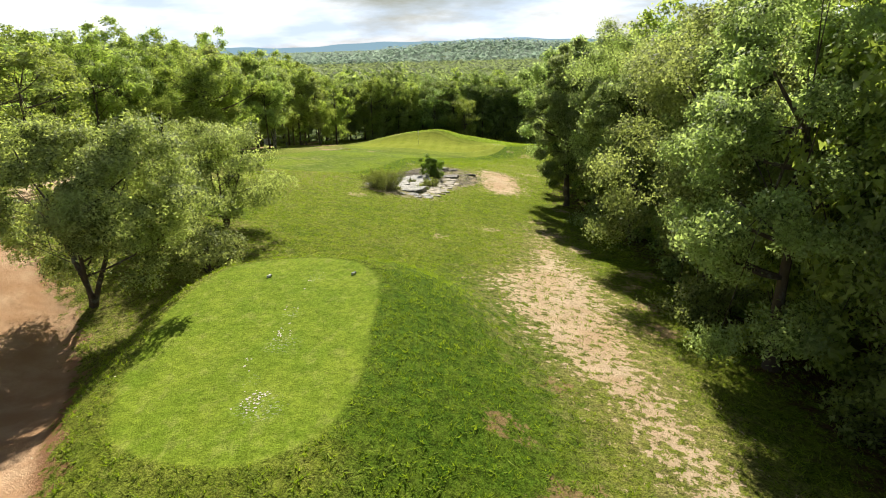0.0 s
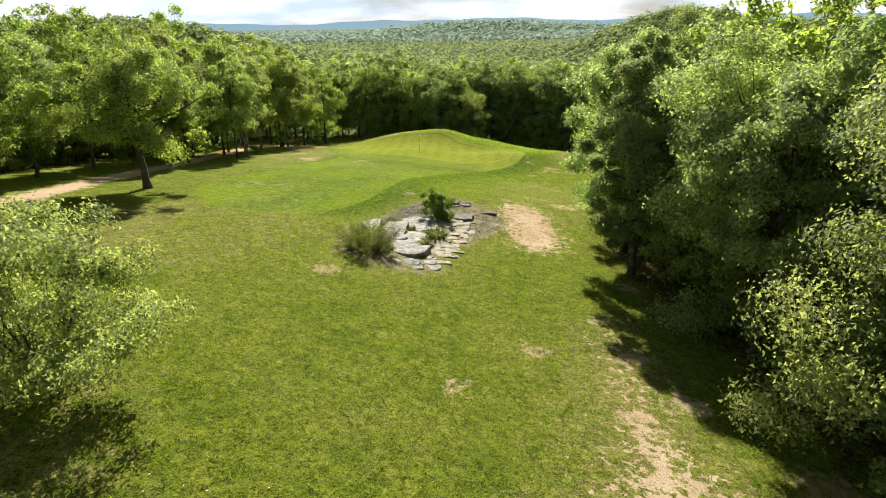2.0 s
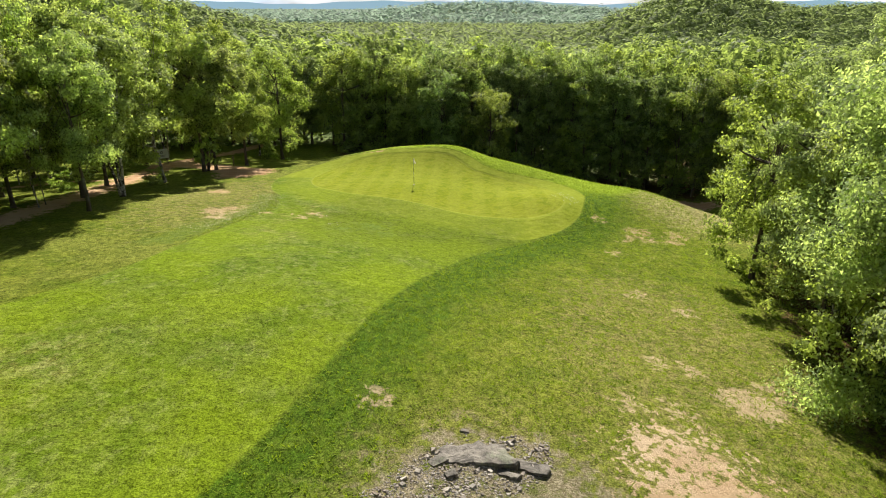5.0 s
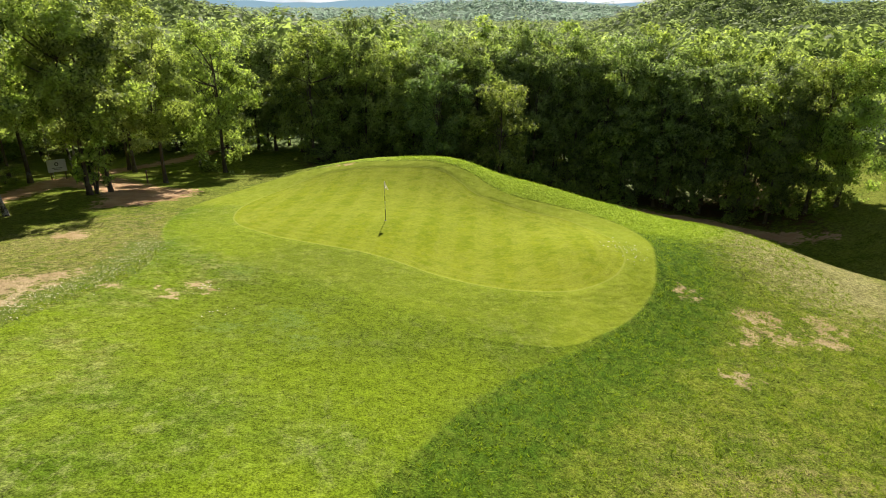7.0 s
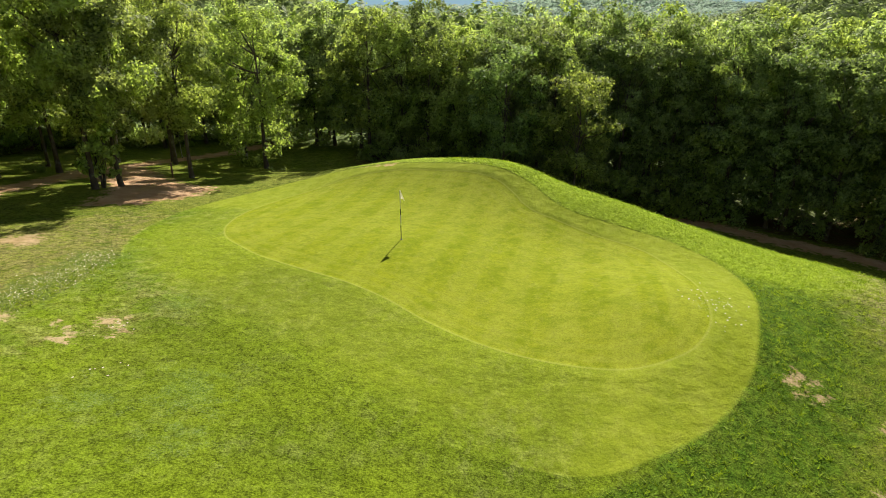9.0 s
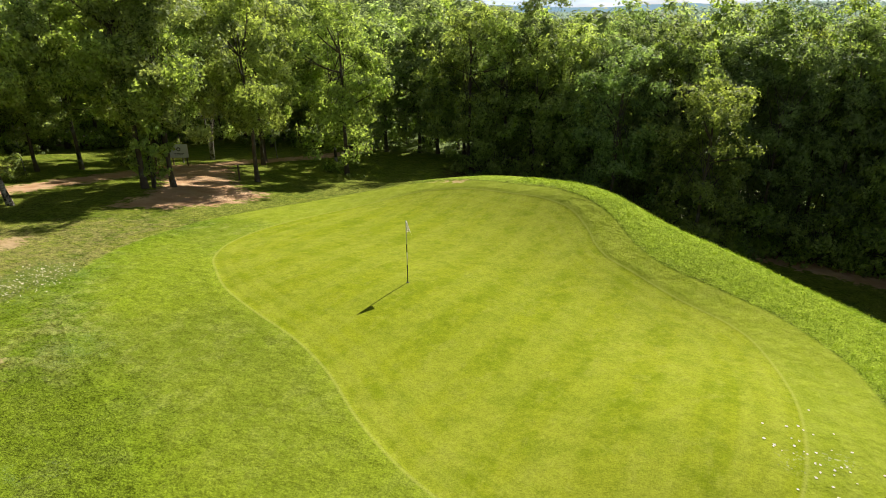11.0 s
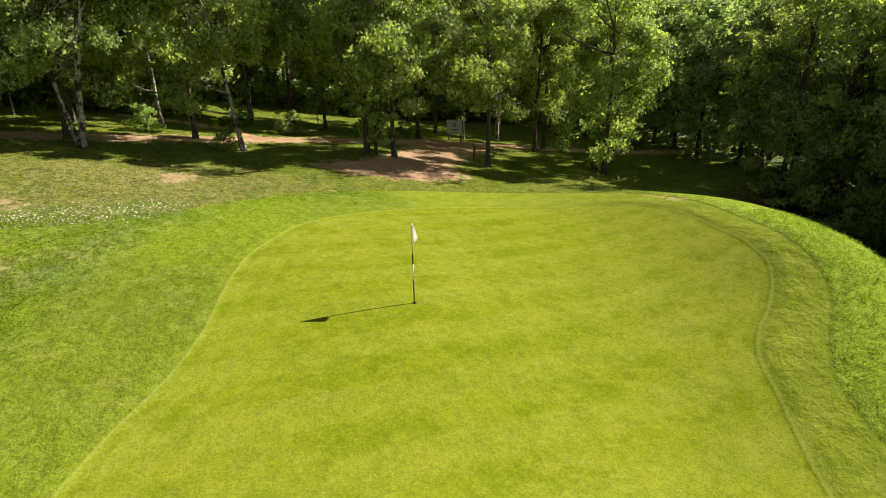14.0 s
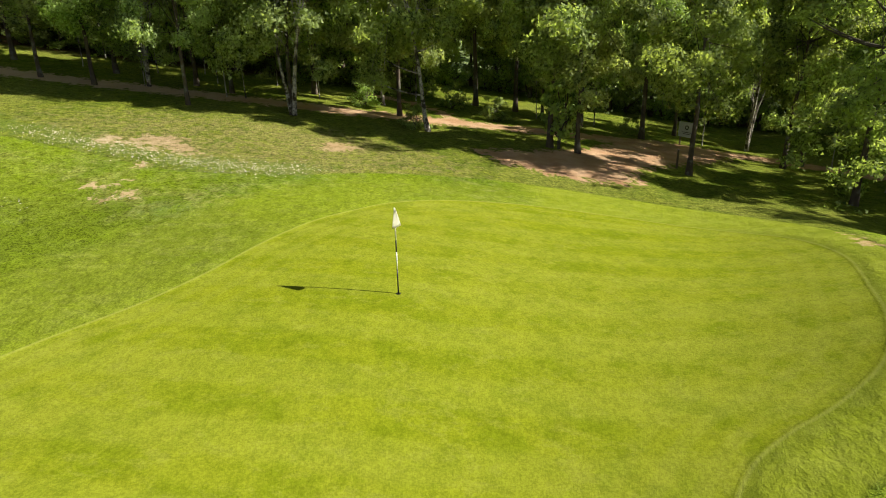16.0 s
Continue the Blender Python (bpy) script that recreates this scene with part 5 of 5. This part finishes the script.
def broom(seed, spread, height, count, label, name="broom_shrub"):
    """A shrub of many thin upright stems set with small leaves."""
    g = np.random.default_rng(seed)
    root = empty(name)
    wood, spots, outs = [], [], []
    for _ in range(110):
        a, d = g.uniform(0, 6.283), math.sqrt(g.random()) * spread * 0.45
        foot = np.array([math.cos(a) * d, math.sin(a) * d, -0.05])
        tip = foot + (math.cos(a) * spread * g.uniform(0.1, 0.65), math.sin(a) * spread * g.uniform(0.1, 0.65), height * g.uniform(0.5, 1.05) * (1 - 0.25 * d / spread))
        mid = (foot + tip) / 2 + (0, 0, 0.12 * height)
        t = np.linspace(0, 1, 5)[:, None]
        line = (1 - t) ** 2 * foot + 2 * t * (1 - t) * mid + t * t * tip
        wood.append(tube(line, np.linspace(0.012, 0.003, 5), 3))
        q = g.random((count // 110, 1)) ** 0.6
        spots.append((1 - q) ** 2 * foot + 2 * q * (1 - q) * mid + q * q * tip + g.normal(0, 0.05 * height, (count // 110, 3)))
        outs.append(np.repeat([(math.cos(a), math.sin(a), 0.5)], count // 110, 0))
    mesh_from("woody_base", *join(wood), BARK, root)
    mesh_from("foliage", *leaves(g, np.concatenate(spots), np.concatenate(outs), 0.042, slim=0.3), BROOM_LEAF, root)
    return tagged(root, label, "shrub")


stand(broom(51, 1.9, 1.6, 19800, "tall dark broom shrub with upright stems growing out of the rocks"), -3.1, 44.9)
stand(tree("broom_shrub", 53, 1.75, 0.78, -0.2, 0.03, 15000, 0.036, SHOOT_LEAF, 44, stems=6, corners=4, clump=0.38, heart=4, label="dense dark green upright shrub between the rock slabs", category="shrub"), -0.15, 53.2)
stand(broom(53, 0.8, 0.8, 2200, "small tuft of green shoots among the rock slabs"), 0.1, 48.9)
stand(broom(54, 0.5, 0.6, 1100, "small tuft of green shoots among the rock slabs"), -0.5, 47)


# ---------------------------------------------------------------- rough grass
def grass(name, seed, count, x0, x1, y0, y1, keep, high, label):
    g = np.random.default_rng(seed)
    x, y = g.uniform(x0, x1, count), g.uniform(y0, y1, count)
    ok = keep(x, y)
    x, y = x[ok], y[ok]
    foot = np.stack([x, y, land(x, y) - 0.01], -1)
    tris = []
    size = high * g.uniform(0.5, 1.3, (len(x), 1)) ** 1.5
    for _ in range(4):
        a = g.uniform(0, 6.283, len(x))
        side = np.stack([np.cos(a), np.sin(a), np.zeros(len(x))], -1)
        lean = g.normal(0, 1.1, (len(x), 3)) * (1, 1, 0) + (0, 0, 1)
        base = foot + g.normal(0, 0.5, (len(x), 3)) * size * (1, 1, 0)
        tris.append(np.stack([base - side * size * 0.2, base + side * size * 0.2, base + lean * size], 1))
    v = np.concatenate(tris).reshape(-1, 3)
    return tagged(mesh_from(name, v, np.arange(len(v)).reshape(-1, 3), BLADE), label, "grass", kind="stuff")


def rough_only(x, y):
    d = np.minimum.reduce([area(x, y, TEE), area(x, y, FAIRWAY), area(x, y, APRON), area(x, y, ROCK_BED), area(x, y, BANK), band(x, y, TRACK_TEE, 2.0)])
    return (d > 0.05) & ((area(x, y, BARE_TEE) > 0.2) | (np.random.default_rng(3).random(len(x)) < 0.3)) & (area(x, y, BARE_ROCK) > 0.3)


grass("grass", 61, 120000, -14, 16, 6, 97, rough_only, 0.07, "rough grass tufts on the slope between tee and green")


grass("bank_grass", 62, 30000, -6, 13, 91, 108, lambda x, y: (area(x, y, BANK) < 0.6) & (area(x, y, APRON) > 0.05), 0.055, "short bright grass on the bank round the green")


def sand_flecks():
    """Crumbs of white sand in the old divots of the tee and on the green's edge."""
    g = np.random.default_rng(72)
    p = np.concatenate([np.array((x, y)) + g.normal(0, 1, (n, 2)) * (0.32, 0.5) * s for x, y, s, n in
                        ((-1.4, 12.6, 0.55, 40), (-1.8, 16.0, 0.45, 20), (-1.9, 17.6, 0.5, 5), (-2.3, 14.3, 0.6, 6), (-1.9, 20.0, 0.6, 5), (-9.9, 82.1, 0.7, 9), (-8.7, 79.8, 0.7, 7), (6.3, 88.3, 1.1, 20), (7.0, 87.4, 1.3, 16), (6.5, 89.8, 1.2, 6))])
    c = np.stack([p[:, 0], p[:, 1], land(p[:, 0], p[:, 1]) + 0.012], -1)
    v, f = leaves(g, c, np.repeat([(0, 0, 4.0)], len(c), 0), 0.03, slim=0.8, wild=0.2)
    return tagged(mesh_from("sand_flecks", v, f, SAND_FLECK), "crumbs of white sand on the mown turf of the tee", "sand", kind="stuff")


sand_flecks()


def clover_flowers():
    g = np.random.default_rng(71)
    t = g.random(1500)
    line = np.array([(-14.8, 75.4), (-14.3, 79.4), (-13.8, 82.4), (-14.0, 84.8), (-14.6, 87.2)])
    k = np.minimum((t * 4).astype(int), 3)
    f = (t * 4 - k)[:, None]
    p = line[k] * (1 - f) + line[k + 1] * f + g.normal(0, 0.45, (1500, 2))
    q = np.stack([g.uniform(-6, 0, 260), g.uniform(11, 27, 260)], -1)
    p = np.concatenate([p, q[area(q[:, 0], q[:, 1], TEE) > 0.2]])
    c = np.stack([p[:, 0], p[:, 1], land(p[:, 0], p[:, 1]) + g.uniform(0.02, 0.06, len(p))], -1)
    v, f = leaves(g, c, np.repeat([(0, 0.5, 1.0)], len(c), 0), 0.021, slim=0.9)
    return tagged(mesh_from("clover_flowers", v, f, CLOVER), "white clover flowers in the rough beside the green", "flowers", kind="stuff")


clover_flowers()
for k, (x, y) in enumerate(((-3.1, 48.9), (-0.6, 47.4), (-3.4, 50.6), (-0.7, 46.3), (-2.9, 51.7), (-2.2, 45.6), (-1.9, 49.3), (-1.5, 50.2), (-2.9, 49.2), (-3.3, 48.6), (-0.3, 49.9), (-0.2, 47.0), (-2.4, 51.5), (-0.5, 45.0))):
    stand(broom(80 + k, 0.35, 0.3, 550, "small tuft of green shoots among the rock slabs"), x, y)
